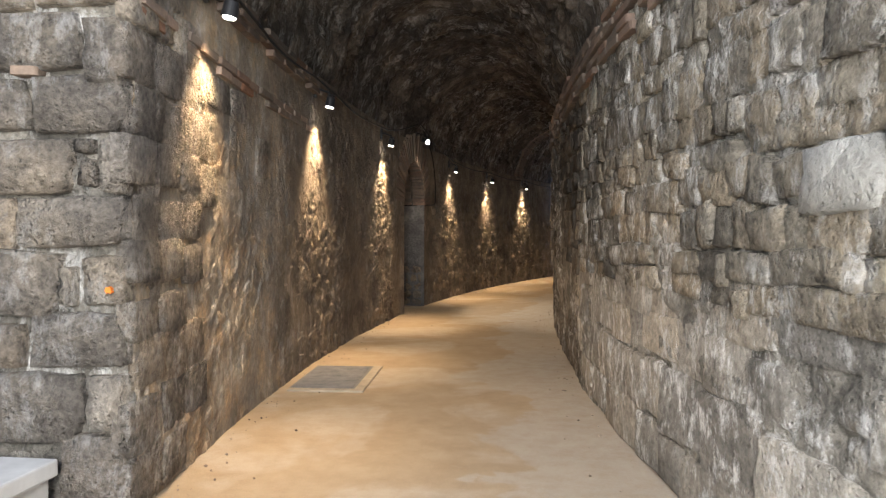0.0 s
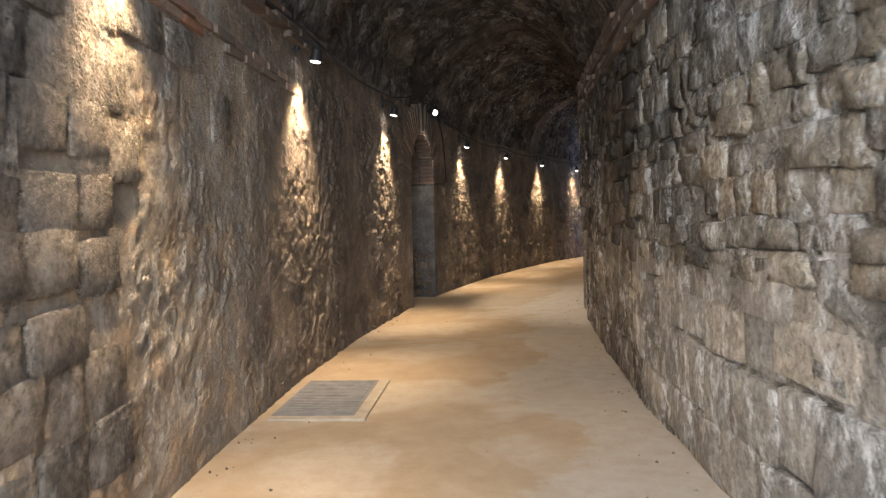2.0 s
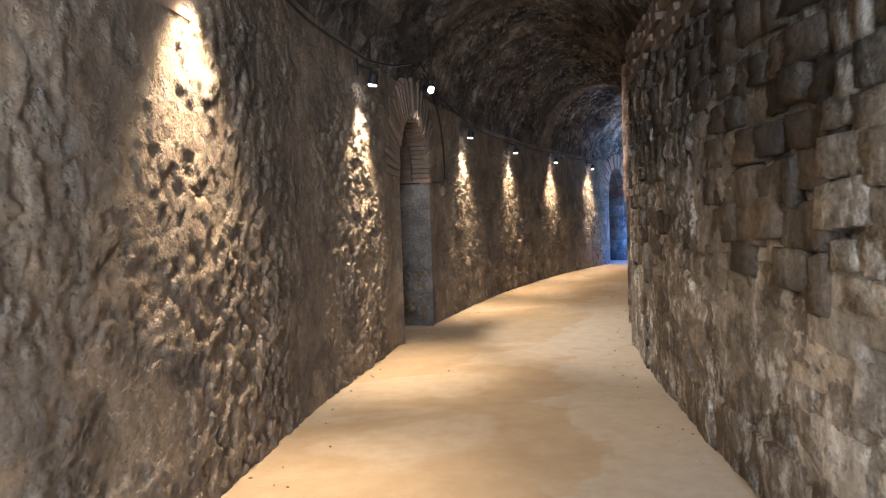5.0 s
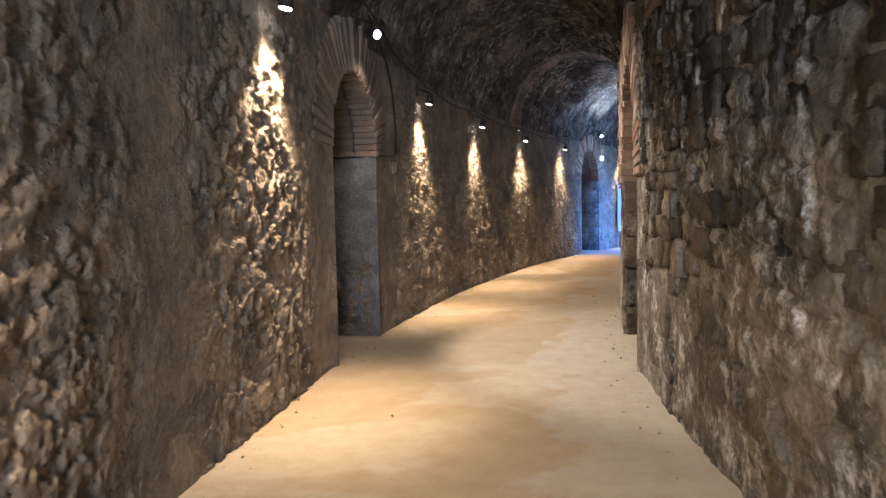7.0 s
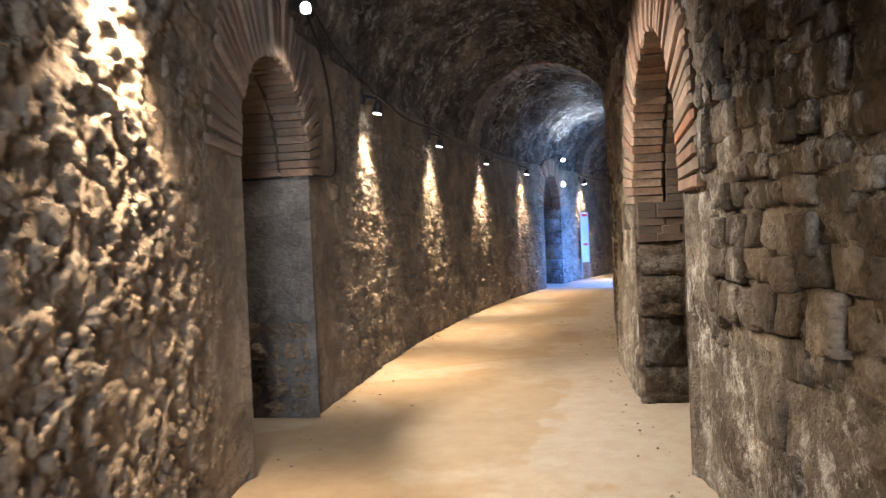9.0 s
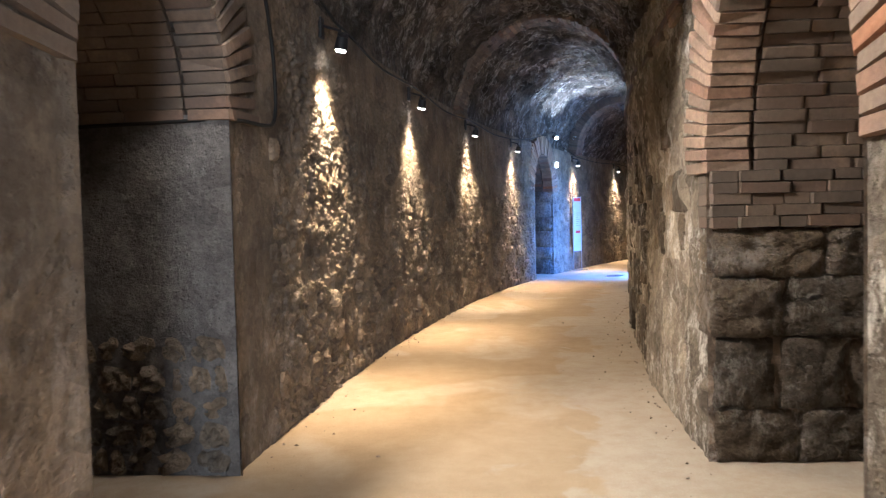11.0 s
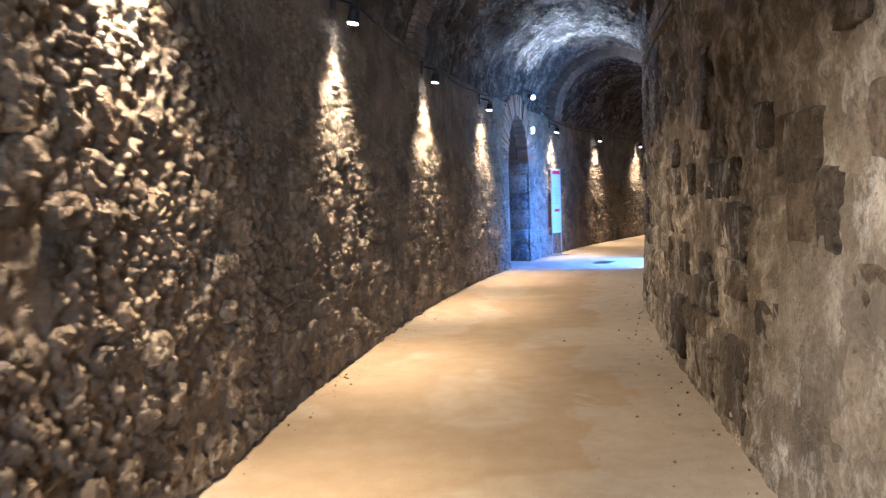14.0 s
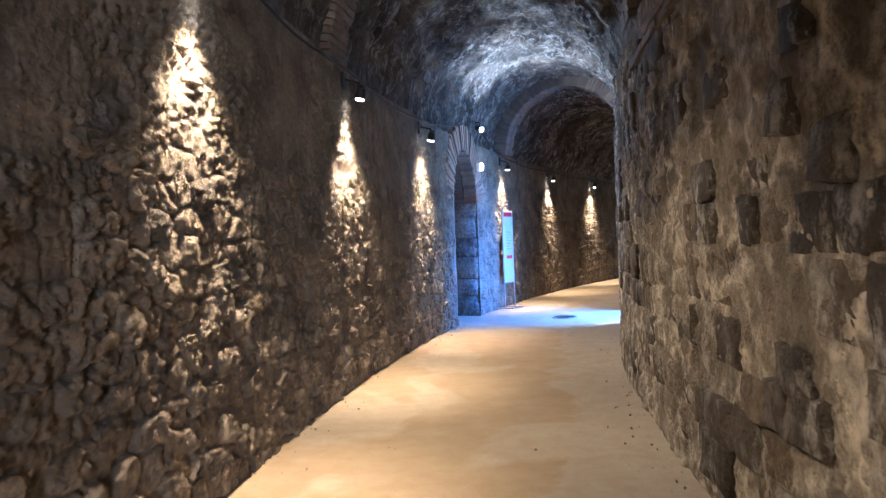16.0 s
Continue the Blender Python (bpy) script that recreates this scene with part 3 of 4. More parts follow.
BRICKS = [brick_mesh("brick", M_BRICK, 500 + k) for k in range(5)]
SOOTY = [brick_mesh("brick", M_SOOTY, 520 + k) for k in range(5)]
STONES = [stone_mesh("stone", M_STONE, 600 + k) for k in range(16)]
DIMSTONE = [stone_mesh("stone", M_DIMSTONE, 760 + k) for k in range(12)]
ASHLAR = [stone_mesh("stone", M_ASHLAR, 620 + k, True) for k in range(8)]
BASALT = [stone_mesh("stone", M_BASALT, 640 + k) for k in range(16)]
RUBBLE = [rubble_mesh("stone", M_RUBBLE, 660 + k) for k in range(14)]
ROUGH = [stone_mesh("block", M_ROUGH, 720 + k, True, 9, 0.10) for k in range(8)]
STAINED = [stone_mesh("stone", M_ROUGH, 740 + k) for k in range(12)]
BLOCKS = [stone_mesh("block", M_QUOIN, 700 + k, True) for k in range(10)]


def piece(name, mesh, parent, m, size):
    ob = new(name, mesh)
    ob.parent = parent
    ob.matrix_world = m @ Matrix.Diagonal((*size, 1))
    return ob


# ---- side passages with brick arches ----


def passage_frame(c, r_face, side):
    """x: along the corridor (towards larger s), y: into the passage, z up. side +1: outwards."""
    a = c / 45.0
    tangent = Vector((math.sin(a), math.cos(a), 0))
    out = Vector((-math.cos(a), math.sin(a), 0)) * side
    m = Matrix.Identity(4)
    m.col[0][:3], m.col[1][:3], m.col[2][:3] = tangent, out, (0, 0, 1)
    m.translation = at(c, r_face, 0)
    return m


def flat_sheet(name, m, origin, du, dv, nu, nv, amp, seed, material, parent):
    """A rough sheet spanned by du and dv from origin, in the frame m."""
    U, V = np.meshgrid(np.linspace(0, 1, nu), np.linspace(0, 1, nv), indexing="ij")
    o, a, b = (np.array(v, dtype=float) for v in (origin, du, dv))
    n = np.cross(a, b)
    n /= np.linalg.norm(n)
    la, lb = np.linalg.norm(a), np.linalg.norm(b)
    d = amp * (fbm(U * la * 3, V * lb * 3, 4, seed) - 0.5) * smooth(0, 0.08, np.minimum(np.minimum(U, 1 - U) * la, np.minimum(V, 1 - V) * lb))
    pts = o + U[..., None] * a + V[..., None] * b + d[..., None] * n
    M = np.array(m)
    pts = pts @ M[:3, :3].T + M[:3, 3]
    ob = sheet(name, pts, np.ones((nu - 1, nv - 1), dtype=bool), material)
    ob.parent = parent
    return ob


def arch_sheet(name, m, half, spring, rise, depth, material, parent):
    th, vv = np.linspace(0, math.pi, 40), np.linspace(0.0, depth, 24)
    T, V = np.meshgrid(th, vv, indexing="ij")
    d = 0.04 * (fbm(T * 4, V * 3, 4, 211) - 0.5) + 0.02
    pts = np.stack([(half + d) * np.cos(T), V, spring + (rise + d) * np.sin(T)], -1)
    M = np.array(m)
    ob = sheet(name, pts @ M[:3, :3].T + M[:3, 3], np.ones((39, 23), dtype=bool), material)
    ob.parent = parent
    return ob


def side_passage(number, c, half_s, spring, rise, r_face, side, depth, jamb, ring, label, closed=True, face=BRICKS, inner=SOOTY):
    m = passage_frame(c, r_face, side)
    half = half_s * r_face / 45.0
    top = anchor("side_passage_%d" % number, Matrix(), label=label, category="passage", kind="structure")
    rnd = random.Random(900 + number)
    for u in (-half, half):
        flat_sheet("jamb", m, (u, -0.0, -0.04), (0, depth, 0), (0, 0, spring + 0.08), 50, 60, 0.05, 300 + number, jamb, top)
    flat_sheet("passage_floor", m, (-half - 0.1, 0.12, 0.006), (2 * half + 0.2, 0, 0), (0, depth, 0), 12, 20, 0.02, 310, M_FLOOR, top)
    arch_sheet("passage_vault", m, half, spring, rise, depth, M_VAULT, top)
    if closed:
        flat_sheet("end_wall", m, (-half - 0.3, depth - 0.02, 0), (2 * half + 0.6, 0, 0), (0, 0, spring + rise + 0.3), 30, 40, 0.08, 320, M_LEFT, top)
    # face ring of thin bricks set on edge
    peri = math.pi * (half + rise) / 2
    count = int(peri / 0.072)
    fine = np.linspace(0, math.pi, 400)
    run = np.concatenate([[0], np.cumsum(np.hypot(np.diff(half * np.cos(fine)), np.diff(rise * np.sin(fine))))])
    turns = [float(t) for t in np.interp((np.arange(count) + 0.5) / count * run[-1], run, fine)]
    for t in turns:
        nx, nz = math.cos(t) * rise, math.sin(t) * half
        ln = math.hypot(nx, nz)
        nx, nz = nx / ln, nz / ln
        length = ring * rnd.uniform(0.92, 1.06)
        px, pz = half * math.cos(t) + nx * (length / 2 - 0.015), spring + rise * math.sin(t) + nz * (length / 2 - 0.015)
        turn = pose(px, 0.12 + rnd.uniform(-0.012, 0.012), pz, 0, -math.degrees(math.atan2(nz, nx)), 0)
        piece("brick", rnd.choice(face), top, m @ turn, (length, 0.28, 0.070))
    # courses of the soffit
    for t in turns:
        nx, nz = math.cos(t) * rise, math.sin(t) * half
        ln = math.hypot(nx, nz)
        ang = -math.degrees(math.atan2(nz / ln, nx / ln))
        y = 0.27
        while y < 1.25:
            length = rnd.uniform(0.20, 0.40)
            deep = rnd.uniform(0.0, 0.02)
            turn = pose((half + deep + 0.03) * math.cos(t), y + length / 2, spring + (rise + deep + 0.03) * math.sin(t), 0, ang, 0)
            piece("brick", rnd.choice(inner), top, m @ turn, (0.10, length - 0.008, 0.071))
            y += length
    return top, m, half


passage_1, frame_1, half_1 = side_passage(1, *LEFT_ARCHES[0], R_OUT, 1, 3.2, M_PLASTER, 0.55, "side passage with grey plastered jambs under a sooty thin-brick arch", True, SOOTY)
passage_2, frame_2, half_2 = side_passage(2, *LEFT_ARCHES[1], R_OUT, 1, 3.2, M_QUOIN, 0.50, "side passage with stone block jambs under a red brick arch")
passage_3, frame_3, half_3 = side_passage(3, *RIGHT_ARCHES[0], 42.29, -1, 3.0, M_MORTAR, 0.48, "side passage with block and brick jambs under an orange brick arch")
passage_4, frame_4, half_4 = side_passage(4, *RIGHT_ARCHES[1], 42.29, -1, 1.3, M_MORTAR, 0.48, "side passage that lets cold daylight into the corridor", False)


def lay(parent, m, mesh_set, name, u, y0, y1, z, height, facing, rnd, low, high, proud=0.0):
    """One course of pieces on a jamb at x = u; facing: -1 looks towards smaller s."""
    y = y0
    while y < y1 - 0.05:
        length = min(rnd.uniform(low, high), y1 - y)
        turn = pose(u - facing * (0.12 - proud - rnd.uniform(0, 0.02)), y + length / 2, z + height / 2, rnd.uniform(-1, 1), rnd.uniform(-1.2, 1.2), 90 if facing > 0 else -90)
        piece(name, rnd.choice(mesh_set), parent, m @ turn, (length + 0.004, 0.30, height + 0.002))
        y += length


rnd = random.Random(41)
for z, h in ((0.0, 0.34), (0.34, 0.42), (0.76, 0.36), (1.12, 0.30)):
    lay(passage_3, frame_3, ROUGH, "block", half_3, 0.02, 1.7, z, h, -1, rnd, 0.35, 0.75)
    lay(passage_3, frame_3, BLOCKS, "block", -half_3, 0.14, 1.2, z, h, 1, rnd, 0.35, 0.7)
for k in range(5):
    lay(passage_3, frame_3, SOOTY, "brick", half_3, 0.02, 1.6, 1.42 + k * 0.068, 0.068, -1, rnd, 0.15, 0.32)
for z, h in ((0.0, 0.40), (0.40, 0.34), (0.74, 0.42), (1.16, 0.36), (1.52, 0.40), (1.92, 0.28)):
    lay(passage_2, frame_2, BLOCKS, "block", half_2, 0.02, 1.7, z, h, -1, rnd, 0.45, 0.8)

for z in (0.0, 0.16, 0.32, 0.5, 0.68):
    lay(passage_1, frame_1, RUBBLE, "stone", half_1, 0.05, 1.5, z, 0.19, -1, rnd, 0.10, 0.26, 0.0)
    lay(passage_1, frame_1, RUBBLE, "stone", -half_1, 0.05, 0.9, z, 0.19, 1, rnd, 0.12, 0.3, -0.03)

# ---- brick ribs across the vault ----


def brick_rib(number, s, drop, label):
    top = anchor("arch_rib_%d" % number, Matrix(), label=label, category="arch", kind="structure")
    rnd = random.Random(50 + number)
    n = 64
    for k in range(n):
        t = math.pi * (k + 0.5) / n
        for row in range(2):
            rad = 1.52 - drop + rnd.uniform(-0.015, 0.015) + 0.13
            m = Matrix.Translation(at(s + row * 0.27, 43.66 + rad * math.cos(t), SPRING + (rad + 0.08) * math.sin(t)))
            m = m @ pose(0, 0, 0, 0, 0, turn_at(s)) @ pose(0, 0, 0, 0, 180 + math.degrees(t), 0)
            piece("brick", rnd.choice(SOOTY), top, m, (0.30, 0.268, 0.070))
    return top


brick_rib(1, 13.9, 0.10, "reddish brick rib across the dark vault")
brick_rib(2, 23.1, 0.24, "brick arch where the vault steps down")

# ---- string courses of brick along both walls ----


def string_course(name, s0, s1, r, way, zs, proud, label, meshes=BRICKS):
    top = anchor(name, Matrix(), label=label, category="brick course", kind="structure")
    rnd = random.Random(77)
    for z in zs:
        s = s0
        while s < s1:
            length = rnd.uniform(0.26, 0.44)
            base = r_right(np.array(s)) if r is None else r
            m = Matrix.Translation(at(s + length / 2, float(base) - way * (proud - 0.11 + rnd.uniform(-0.012, 0.012)), z)) @ pose(0, 0, 0, 0, 0, turn_at(s) + 90)
            if rnd.random() < 0.9:
                piece("brick", rnd.choice(meshes), top, m, (length - 0.012, 0.24, 0.060))
            s += length
    return top


string_course("brick_course_1", -6.3, -1.9, R_OUT, 1, (2.70, 2.77), -0.012, "two worn courses of orange brick in the rubble wall")
string_course("brick_course_2", -8.0, 2.4, None, -1, (2.94, 3.01, 3.12, 3.19, 3.26), 0.05, "projecting brick courses below the vault", SOOTY)
string_course("brick_course_4", 6.4, 13.6, None, -1, (2.90, 2.97), 0.02, "sooty brick courses under the springing of the vault", SOOTY)
string_course("brick_course_3", -6.3, -1.0, R_OUT, 1, (3.16, 3.23, 3.30), 0.04, "sooty brick courses at the foot of the vault", SOOTY)

# ---- entrance corner of dressed blocks ----
QUOIN_Y = 3.36
corner = anchor("wall_entrance", Matrix(), label="end of the wall built of large dressed grey blocks", category="wall", kind="structure")
flat_sheet("mortar", Matrix(), (-1.97, QUOIN_Y + 0.045, -0.05), (-3.4, 0, 0), (0, 0, 4.3), 120, 150, 0.07, 401, M_COURSE, corner)
QUOINS = [(-2.46, -1.95, 2.70, 3.02), (-3.1, -2.48, 2.69, 3.02), (-2.9, -2.18, 2.36, 2.68), (-2.16, -1.80, 2.27, 2.64), (-2.47, -1.91, 2.03, 2.35), (-2.9, -2.49, 2.05, 2.33),
          (-2.9, -2.24, 1.72, 2.02), (-2.09, -1.77, 1.71, 2.01), (-2.22, -2.12, 1.92, 2.01), (-2.21, -2.12, 1.74, 1.90), (-2.56, -1.89, 1.43, 1.71), (-3.1, -2.58, 1.40, 1.70),
          (-2.9, -2.32, 1.05, 1.42), (-2.20, -1.72, 1.12, 1.40), (-2.31, -2.22, 1.11, 1.34), (-2.48, -1.91, 0.80, 1.09), (-3.0, -2.50, 0.78, 1.03),
          (-2.16, -1.91, 0.46, 0.77), (-2.85, -2.19, 0.37, 0.77), (-2.31, -1.92, 0.04, 0.44)]
rnd = random.Random(8)
for x0, x1, z0, z1 in QUOINS:
    x1 = min(x1, -1.95)
    m = pose((x0 + x1) / 2, QUOIN_Y + 0.16 + rnd.uniform(-0.02, 0.02), (z0 + z1) / 2, rnd.uniform(-1.5, 1.5), rnd.uniform(-1.2, 1.2), rnd.uniform(-1.5, 1.5))
    piece("block", rnd.choice(BLOCKS), corner, m, (x1 - x0 - 0.012, 0.42, z1 - z0 - 0.012))
# a pale brick chip wedged between two blocks, and a dab of orange paint
piece("brick", BRICKS[0], corner, pose(-2.50, QUOIN_Y + 0.06, 2.365, 0, 3, 2), (0.15, 0.22, 0.055))
bm = bmesh.new()
rnd_dab = random.Random(3)
ring = [bm.verts.new((-2.02 + rnd_dab.uniform(0.5, 1.1) * 0.022 * math.cos(a), QUOIN_Y - 0.058, 1.215 + rnd_dab.uniform(0.5, 1.1) * 0.022 * math.sin(a))) for a in [k * math.pi / 8 for k in range(16)]]
face = bm.faces.new(ring)
back = bmesh.ops.extrude_face_region(bm, geom=[face])["geom"]
bmesh.ops.translate(bm, vec=(0, 0.06, 0), verts=[g for g in back if isinstance(g, bmesh.types.BMVert)])
part("paint_dab", bm, M_ORANGE, corner, "dab of orange paint")
z = 0.0
while z < 4.0:
    h, x = rnd.uniform(0.26, 0.36), -3.1
    while x > -5.2:
        w = rnd.uniform(0.35, 0.6)
        piece("block", rnd.choice(BLOCKS), corner, pose(x - w / 2, QUOIN_Y + 0.16, z + h / 2), (w - 0.02, 0.42, h - 0.02))
        x -= w
    z += h

# ---- coursed stones of the inner wall near the entrance, and rubble of the outer wall ----


def laid_stones(parent, s0, s1, z0, z1, r, way, low, high, hlow, hhigh, proud, seed, limit, chance=1.0, meshes=STONES, depth=0.24, tilt=2.8, loose=1.0):
    rnd = random.Random(seed)
    z, made = z0, 0
    while z < z1:
        h = rnd.uniform(hlow, hhigh)
        s = s0 + rnd.uniform(-0.2, 0)
        while s < s1:
            w = rnd.uniform(low, high)
            hh = h * rnd.uniform(0.86, 1.12)
            if rnd.random() < chance and made < limit:
                base = float(r_right(np.array(s))) if r is None else r
                m = Matrix.Translation(at(s + w / 2, base + way * (0.10 - proud - loose * rnd.uniform(-0.02, 0.028)), z + h / 2 + rnd.uniform(-0.03, 0.03)))
                m = m @ pose(0, 0, 0, 0, 0, turn_at(s) + (90 if way > 0 else -90)) @ pose(0, 0, 0, rnd.uniform(-2.5, 2.5), rnd.uniform(-tilt, tilt), rnd.uniform(-2.5, 2.5))
                piece("stone", rnd.choice(meshes), parent, m, (w - 0.002, depth, hh))
                made += 1
            s += w
        z += h
    return made


laid_stones(wall_inner, -10.0, -2.7, 1.15, 2.90, None, -1, 0.12, 0.46, 0.12, 0.26, 0.030, 21, 300, 0.95, STONES, 0.17, 2.8, 0.9)
laid_stones(wall_inner, -10.0, -2.7, 0.02, 1.15, None, -1, 0.34, 0.80, 0.26, 0.42, 0.040, 25, 70, 0.97, ASHLAR, 0.11, 0.8, 0.4)
pale = Matrix.Translation(at(-7.86, 42.16 - 0.085, 1.715)) @ pose(0, 0, 0, 0, 0, turn_at(-7.86) - 90)
piece("stone", stone_mesh("stone", M_PALEBLOCK, 810, True), wall_inner, pale, (0.47, 0.27, 0.27))
laid_stones(wall_inner_2, -2.5, 1.3, 1.15, 2.90, None, -1, 0.16, 0.44, 0.14, 0.27, -0.010, 24, 170, 0.97, DIMSTONE)
laid_stones(wall_inner_2, 1.35, 3.1, 1.05, 2.90, None, -1, 0.08, 0.30, 0.09, 0.22, -0.010, 23, 160, 0.86, BASALT, 0.24, 5.0)
laid_stones(wall_inner_2, -2.5, 1.1, 0.02, 1.10, None, -1, 0.30, 0.70, 0.24, 0.40, -0.036, 26, 60, 0.8, BASALT, 0.24, 1.5)
laid_stones(wall_inner_2, 1.2, 3.05, 0.02, 1.05, None, -1, 0.20, 0.45, 0.20, 0.34, -0.040, 31, 60, 0.35, BASALT, 0.24, 1.5)
laid_stones(wall_outer, -5.5, -3.6, 1.70, 2.65, R_OUT, 1, 0.30, 0.66, 0.24, 0.36, 0.033, 27, 40, 0.5, BLOCKS, 0.10, 1.0, 0.3)
laid_stones(wall_outer, 6.2, 18.5, 0.0, 2.1, R_OUT, 1, 0.10, 0.34, 0.11, 0.24, 0.056, 22, 300, 0.46, RUBBLE, 0.11)
laid_stones(wall_inner_3, 6.6, 8.2, 0.25, 2.85, None, -1, 0.20, 0.50, 0.18, 0.36, -0.040, 28, 60, 0.3, STAINED, 0.24, 2.0, 0.5)
laid_stones(wall_inner_3, 8.3, 17.2, 0.10, 2.85, None, -1, 0.22, 0.50, 0.20, 0.38, -0.033, 30, 200, 0.5, BASALT, 0.24, 1.8)
laid_stones(wall_outer, -6.32, -5.55, 0.03, 2.95, R_OUT, 1, 0.30, 0.50, 0.26, 0.34, 0.040, 29, 30, 1.0, BLOCKS, 0.10, 0.8, 0.3)

# ---- spotlights and cable ----


def spotlight(name, s, r, z, aim_r, lens_material, label, group):
    """A small black can on an arm that hangs from the wall; its lens looks down."""
    top = anchor(name, Matrix.Translation(at(s, r, z)) @ pose(0, 0, 0, 0, 0, turn_at(s)), label=label, category="spotlight", group=group)
    wallward = -(R_OUT - r) - 0.02
    bm = bmesh.new()
    box(bm, wallward, wallward + 0.03, -0.045, 0.045, 0.06, 0.24, 0.008)
    part("mount_plate", bm, M_BLACK, top)
    bm = bmesh.new()
    tube(bm, (wallward + 0.02, 0, 0.17), (-0.01, 0, 0.12), 0.012, 8)
    tube(bm, (-0.01, 0, 0.13), (0.0, 0, 0.05), 0.012, 8)
    part("arm", bm, M_BLACK, top)
    lean = Vector((-0.18, 0, -1)).normalized() if aim_r is None else Vector(aim_r).normalized()
    head = part("head", tube(bmesh.new(), -lean * 0.055, lean * 0.05, 0.050, 20, 0.058), M_BLACK, top)
    part("lens", tube(bmesh.new(), lean * 0.046, lean * 0.060, 0.046, 20, 0.042), lens_material, head, "bright glowing lens")
    bm = bmesh.new()
    for k in range(5):
        tube(bm, -lean * (0.05 + 0.011 * k), -lean * (0.055 + 0.011 * k), 0.046, 14)
    part("cooling_fins", bm, M_BLACK, head)
    return top


SPOT_LABEL = "small black spotlight on an arm washing the rubble wall"
first = spotlight("spotlight", LAMP_S[0], LAMP_R, LAMP_Z, None, M_LENS, SPOT_LABEL, "wall spotlights")
for s in LAMP_S[1:]:
    copy_thing(first, Matrix.Translation(at(s, LAMP_R, LAMP_Z)) @ pose(0, 0, 0, 0, 0, turn_at(s)))
spotlight("floodlight", 4.68, 44.90, 3.37, (0.75, -0.55, -0.35), M_LENS_COOL, "black floodlight above a brick arch facing across the corridor", "arch floodlights")
spotlight("floodlight", 20.9, 44.90, 3.58, (0.75, -0.55, -0.35), M_LENS_COOL, "black floodlight above the far brick arch facing across the corridor", "arch floodlights")

top = anchor("emergency_light", Matrix.Translation(at(21.28, 45.0, 2.90)) @ pose(0, 0, 0, 0, 0, turn_at(21.28)), label="square white wall light beside the far archway", category="wall light")
part("housing", box(bmesh.new(), -0.08, 0.0, -0.075, 0.075, -0.075, 0.075, 0.01), M_WHITE, top)
part("diffuser", box(bmesh.new(), 0.0, 0.03, -0.062, 0.062, -0.062, 0.062, 0.012), M_LENS_COOL, top, "glowing white diffuser")


def cable(points, radius, label, name="cable"):
    cu = bpy.data.curves.new(name, "CURVE")
    cu.dimensions, cu.bevel_depth, cu.bevel_resolution = "3D", radius, 2
    sp = cu.splines.new("NURBS")
    sp.points.add(len(points) - 1)
    sp.use_endpoint_u, sp.order_u = True, 4
    for q, co in zip(sp.points, points):
        q.co = (*co, 1)
    cu.materials.append(M_CABLE)
    ob = new(name, cu)
    bpy.context.view_layer.update()
    me = bpy.data.meshes.new_from_object(ob.evaluated_get(bpy.context.evaluated_depsgraph_get()))
    bpy.data.objects.remove(ob)
    return tagged(new(name, me), label=label, category="cable", group="lamp cables")


stops = [-7.0] + LAMP_S[:3] + [4.55] + LAMP_S[3:7] + [20.9] + LAMP_S[7:]
for a, b in zip(stops, stops[1:]):
    za = 3.72 if a in (4.55, 20.9) else 3.24
    zb = 3.72 if b in (4.55, 20.9) else 3.24
    pts = []
    for k in range(9):
        u = k / 8
        pts.append(at(a + (b - a) * u, 45.0 - 0.02 * math.sin(u * 9), za + (zb - za) * u - 0.05 * math.sin(math.pi * u)))
    cable(pts, 0.012, "black cable slung along the wall between spotlights")
cable([at(4.9, 45.02, 3.62), at(5.45, 45.02, 3.42), at(5.85, 45.03, 3.05), at(6.02, 45.04, 2.6), at(6.03, 45.04, 2.2), at(5.9, 45.04, 2.14), at(5.5, 45.05, 2.13),
       at(5.36, 45.12, 2.13), at(5.33, 45.5, 2.12), at(5.33, 46.2, 2.10), at(5.33, 47.0, 2.09)], 0.013, "black cable led round the brick arch into the side passage")

# ---- covers in the floor ----


def floor_cover(s0, s1, r0, r1, name, label):
    mid_s, mid_r = (s0 + s1) / 2, (r0 + r1) / 2
    top = anchor(name, Matrix.Translation(at(mid_s, mid_r, 0.012)) @ pose(0, 0, 0, 0, 0, turn_at(mid_s)), label=label, category="floor cover")
    w, l = r1 - r0, s1 - s0
    part("frame", box(bmesh.new(), -w / 2, w / 2, -l / 2, l / 2, -0.03, 0.004, 0.003), M_SLATE, top)
    n = 22
    rod = None
    for k in range(n):
        y = -l / 2 + 0.03 + (l - 0.06) * (k + 0.5) / n
        if rod is None:
            rod = part("slat", box(bmesh.new(), -w / 2 + 0.025, w / 2 - 0.025, -(l - 0.06) / n * 0.36, (l - 0.06) / n * 0.36, -0.004, 0.010, 0.002), M_SLATE, top)
            rod.location.y = y
        else:
            ob = new("slat", rod.data)
            ob.parent = top
            ob.location.y = y
    part("surround", box(bmesh.new(), w / 2 + 0.002, w / 2 + 0.10, -l / 2 - 0.09, l / 2 + 0.02, -0.03, 0.003, 0.002), M_EDGING, top, "pale concrete edging")
    part("surround", box(bmesh.new(), -w / 2, w / 2 + 0.002, -l / 2 - 0.09, -l / 2 - 0.002, -0.03, 0.0035, 0.002), M_EDGING, top, "pale concrete edging")
    return top


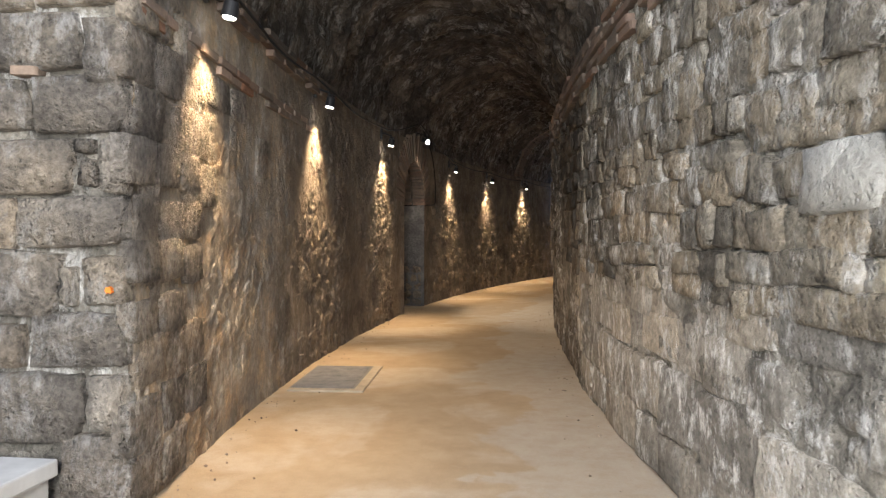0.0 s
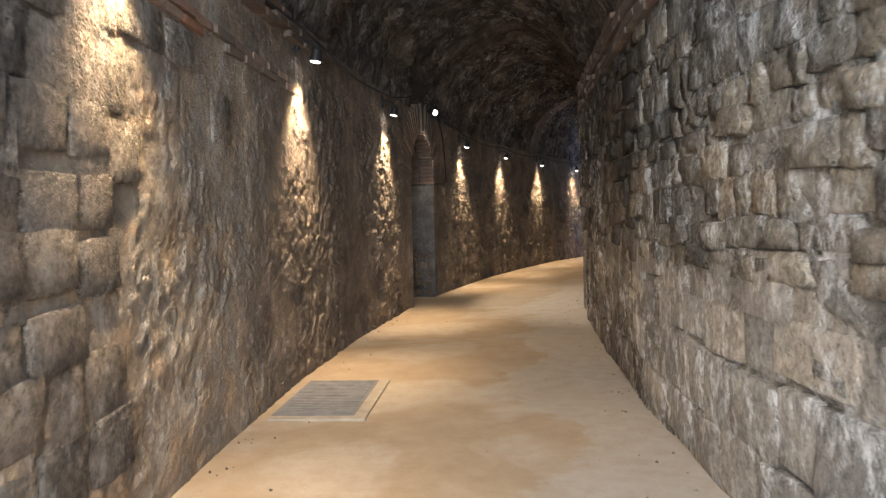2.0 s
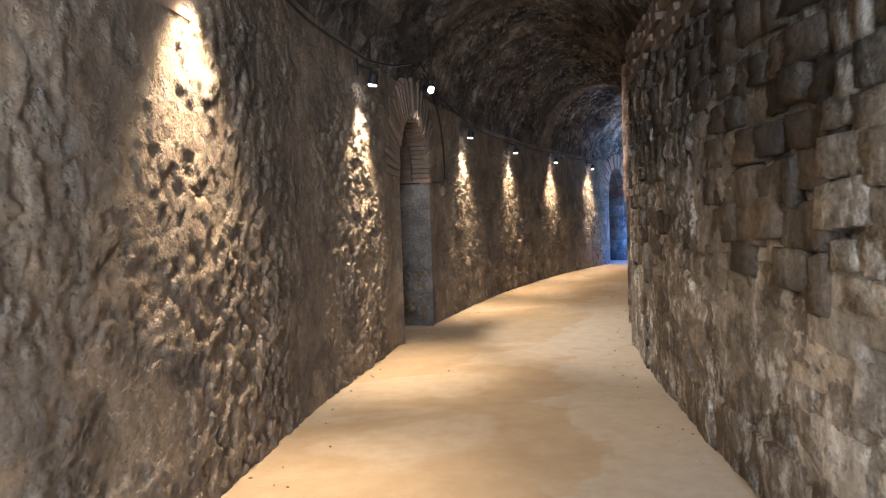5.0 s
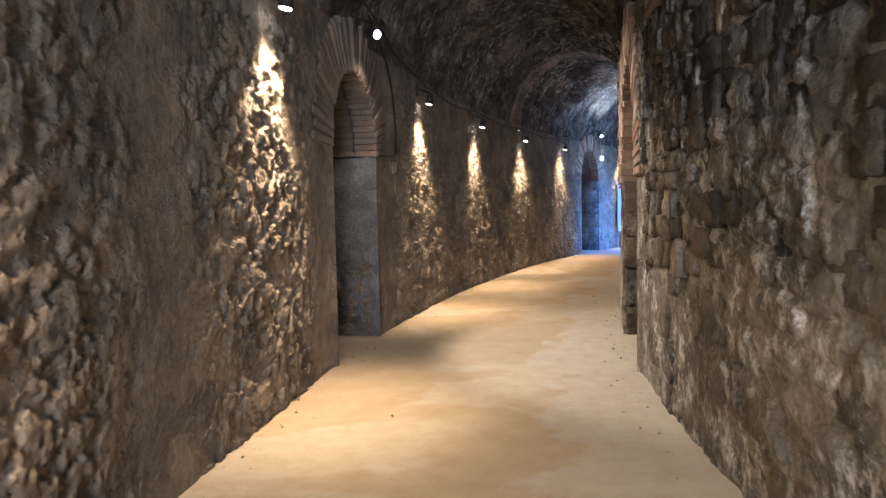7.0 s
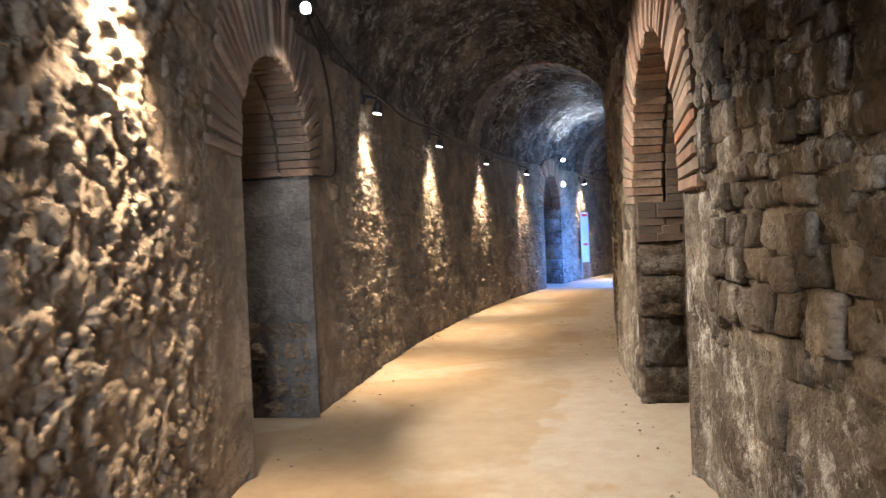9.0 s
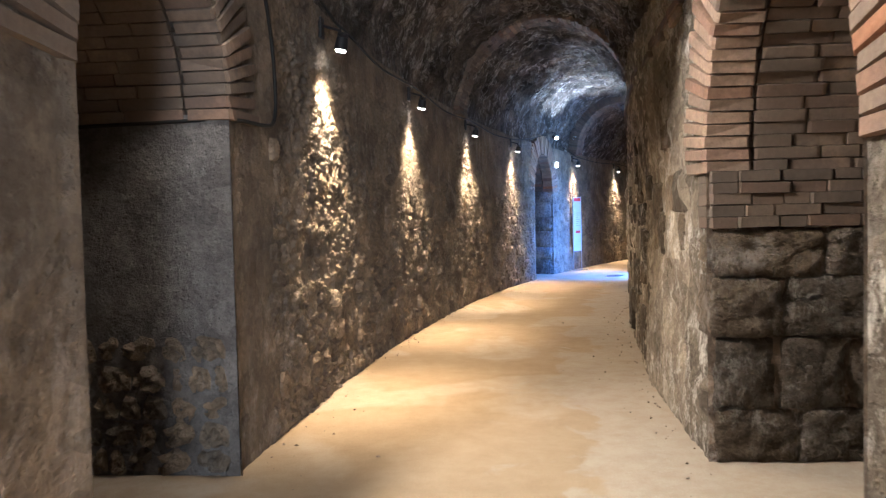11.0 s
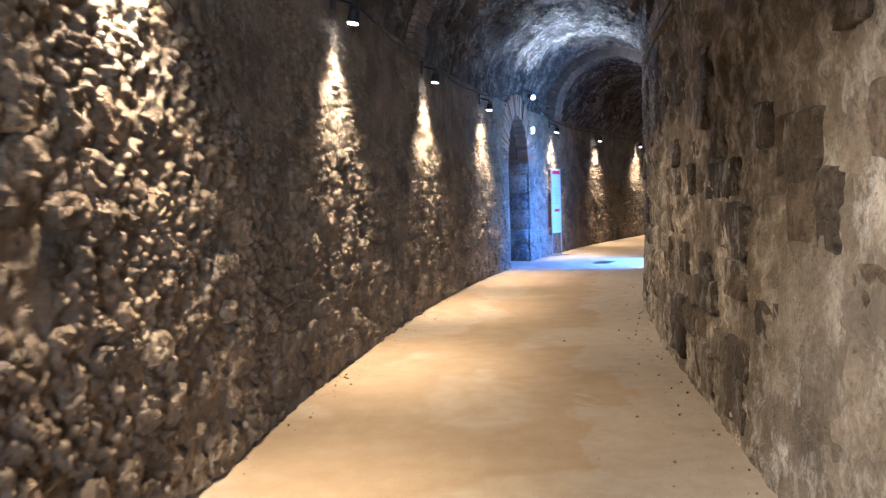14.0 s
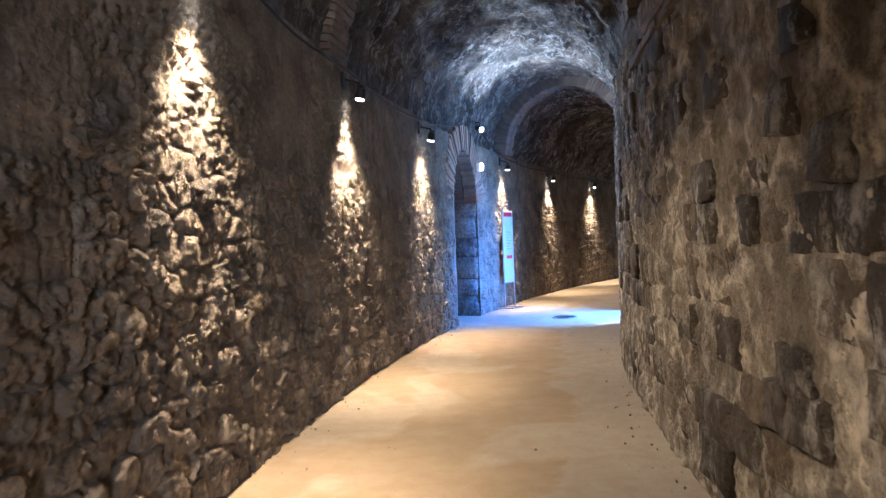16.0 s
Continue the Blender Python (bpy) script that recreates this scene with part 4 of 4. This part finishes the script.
floor_cover(-3.08, -1.86, 44.38, 45.02, "drain_cover", "grey ribbed drain cover set in the sandy floor")
top = anchor("manhole_cover", Matrix.Translation(at(20.95, 43.42, 0.012)), label="small round dark iron manhole cover in the floor", category="manhole cover")
part("rim", tube(bmesh.new(), (0, 0, -0.02), (0, 0, 0.004), 0.24, 32), M_STEEL, top)
part("lid", tube(bmesh.new(), (0, 0, 0.0), (0, 0, 0.010), 0.20, 32), M_BLACK, top)

# ---- information board beside the far arch ----
a, b = at(22.72, 45.0), at(23.12, 44.87)
along = (b - a).normalized()
m = Matrix.Identity(4)
m.col[0][:3], m.col[1][:3], m.col[2][:3] = along, Vector((0, 0, 1)).cross(along), (0, 0, 1)
m.translation = a
board = anchor("information_board", m, label="white information board tinted blue as if daylit, with red bands on a steel stand", category="sign")
W = (b - a).length
for x in (0.02, W - 0.02):
    bm = bmesh.new()
    tube(bm, (x, 0, 0.0), (x, 0, 2.10), 0.014, 10)
    part("leg", bm, M_STEEL, board)
    part("foot", box(bmesh.new(), x - 0.03, x + 0.03, -0.22, 0.22, 0.0, 0.02, 0.006), M_STEEL, board)
panel = part("panel", box(bmesh.new(), 0.03, W - 0.03, -0.012, 0.012, 0.55, 2.08, 0.003), M_PANEL, board)
part("header_band", box(bmesh.new(), 0.06, W - 0.06, -0.017, -0.0125, 1.96, 2.05), M_RED, panel, "red printed header")
part("red_block", box(bmesh.new(), 0.12, W - 0.08, -0.017, -0.0125, 1.06, 1.13), M_RED, panel, "red printed block")
for k in range(7):
    part("text_line", box(bmesh.new(), 0.14, W - 0.10 - 0.04 * (k % 3), -0.016, -0.0125, 1.62 - k * 0.06, 1.635 - k * 0.06), M_GREY, panel)

# pale slab on the ground by the entrance corner
slab = anchor("stone_bench", pose(0, 0, 0), label="pale smooth concrete block at the foot of the wall", category="bench")
part("seat", box(bmesh.new(), -3.7, -2.30, 2.62, 3.30, 0.24, 0.33, 0.012), M_PALE, slab)
part("base", box(bmesh.new(), -3.66, -2.34, 2.66, 3.28, -0.02, 0.24, 0.01), M_PALE, slab)

# ---- loose grit along the foot of the walls ----
rnd = random.Random(5)
verts, faces = [], []
for k in range(1000):
    left = rnd.random() < 0.5
    s = rnd.uniform(-8.5, 24.0)
    off = abs(rnd.gauss(0, 0.16)) + 0.03
    if rnd.random() < 0.06:
        off = rnd.uniform(0.1, 1.3)
    q = at(s, R_OUT - off if left else float(r_right(np.array(s))) + off, 0.006)
    size = rnd.choice((0.002, 0.003, 0.004, 0.006, 0.011)) * rnd.uniform(0.7, 1.3)
    base = len(verts)
    for dx, dy, dz in ((1, 0, 0), (-1, 0, 0), (0, 1, 0), (0, -1, 0), (0, 0, 0.8), (0, 0, -0.8)):
        verts.append(q + Vector((dx * rnd.uniform(0.7, 1.3), dy * rnd.uniform(0.7, 1.3), dz)) * size)
    for f in ((0, 2, 4), (2, 1, 4), (1, 3, 4), (3, 0, 4), (2, 0, 5), (1, 2, 5), (3, 1, 5), (0, 3, 5)):
        faces.append(tuple(base + i for i in f))
grit = mesh_object("grit", verts, faces, M_MORTAR, False)
tagged(grit, label="loose grit and crumbs of mortar along the walls", category="grit", kind="stuff")
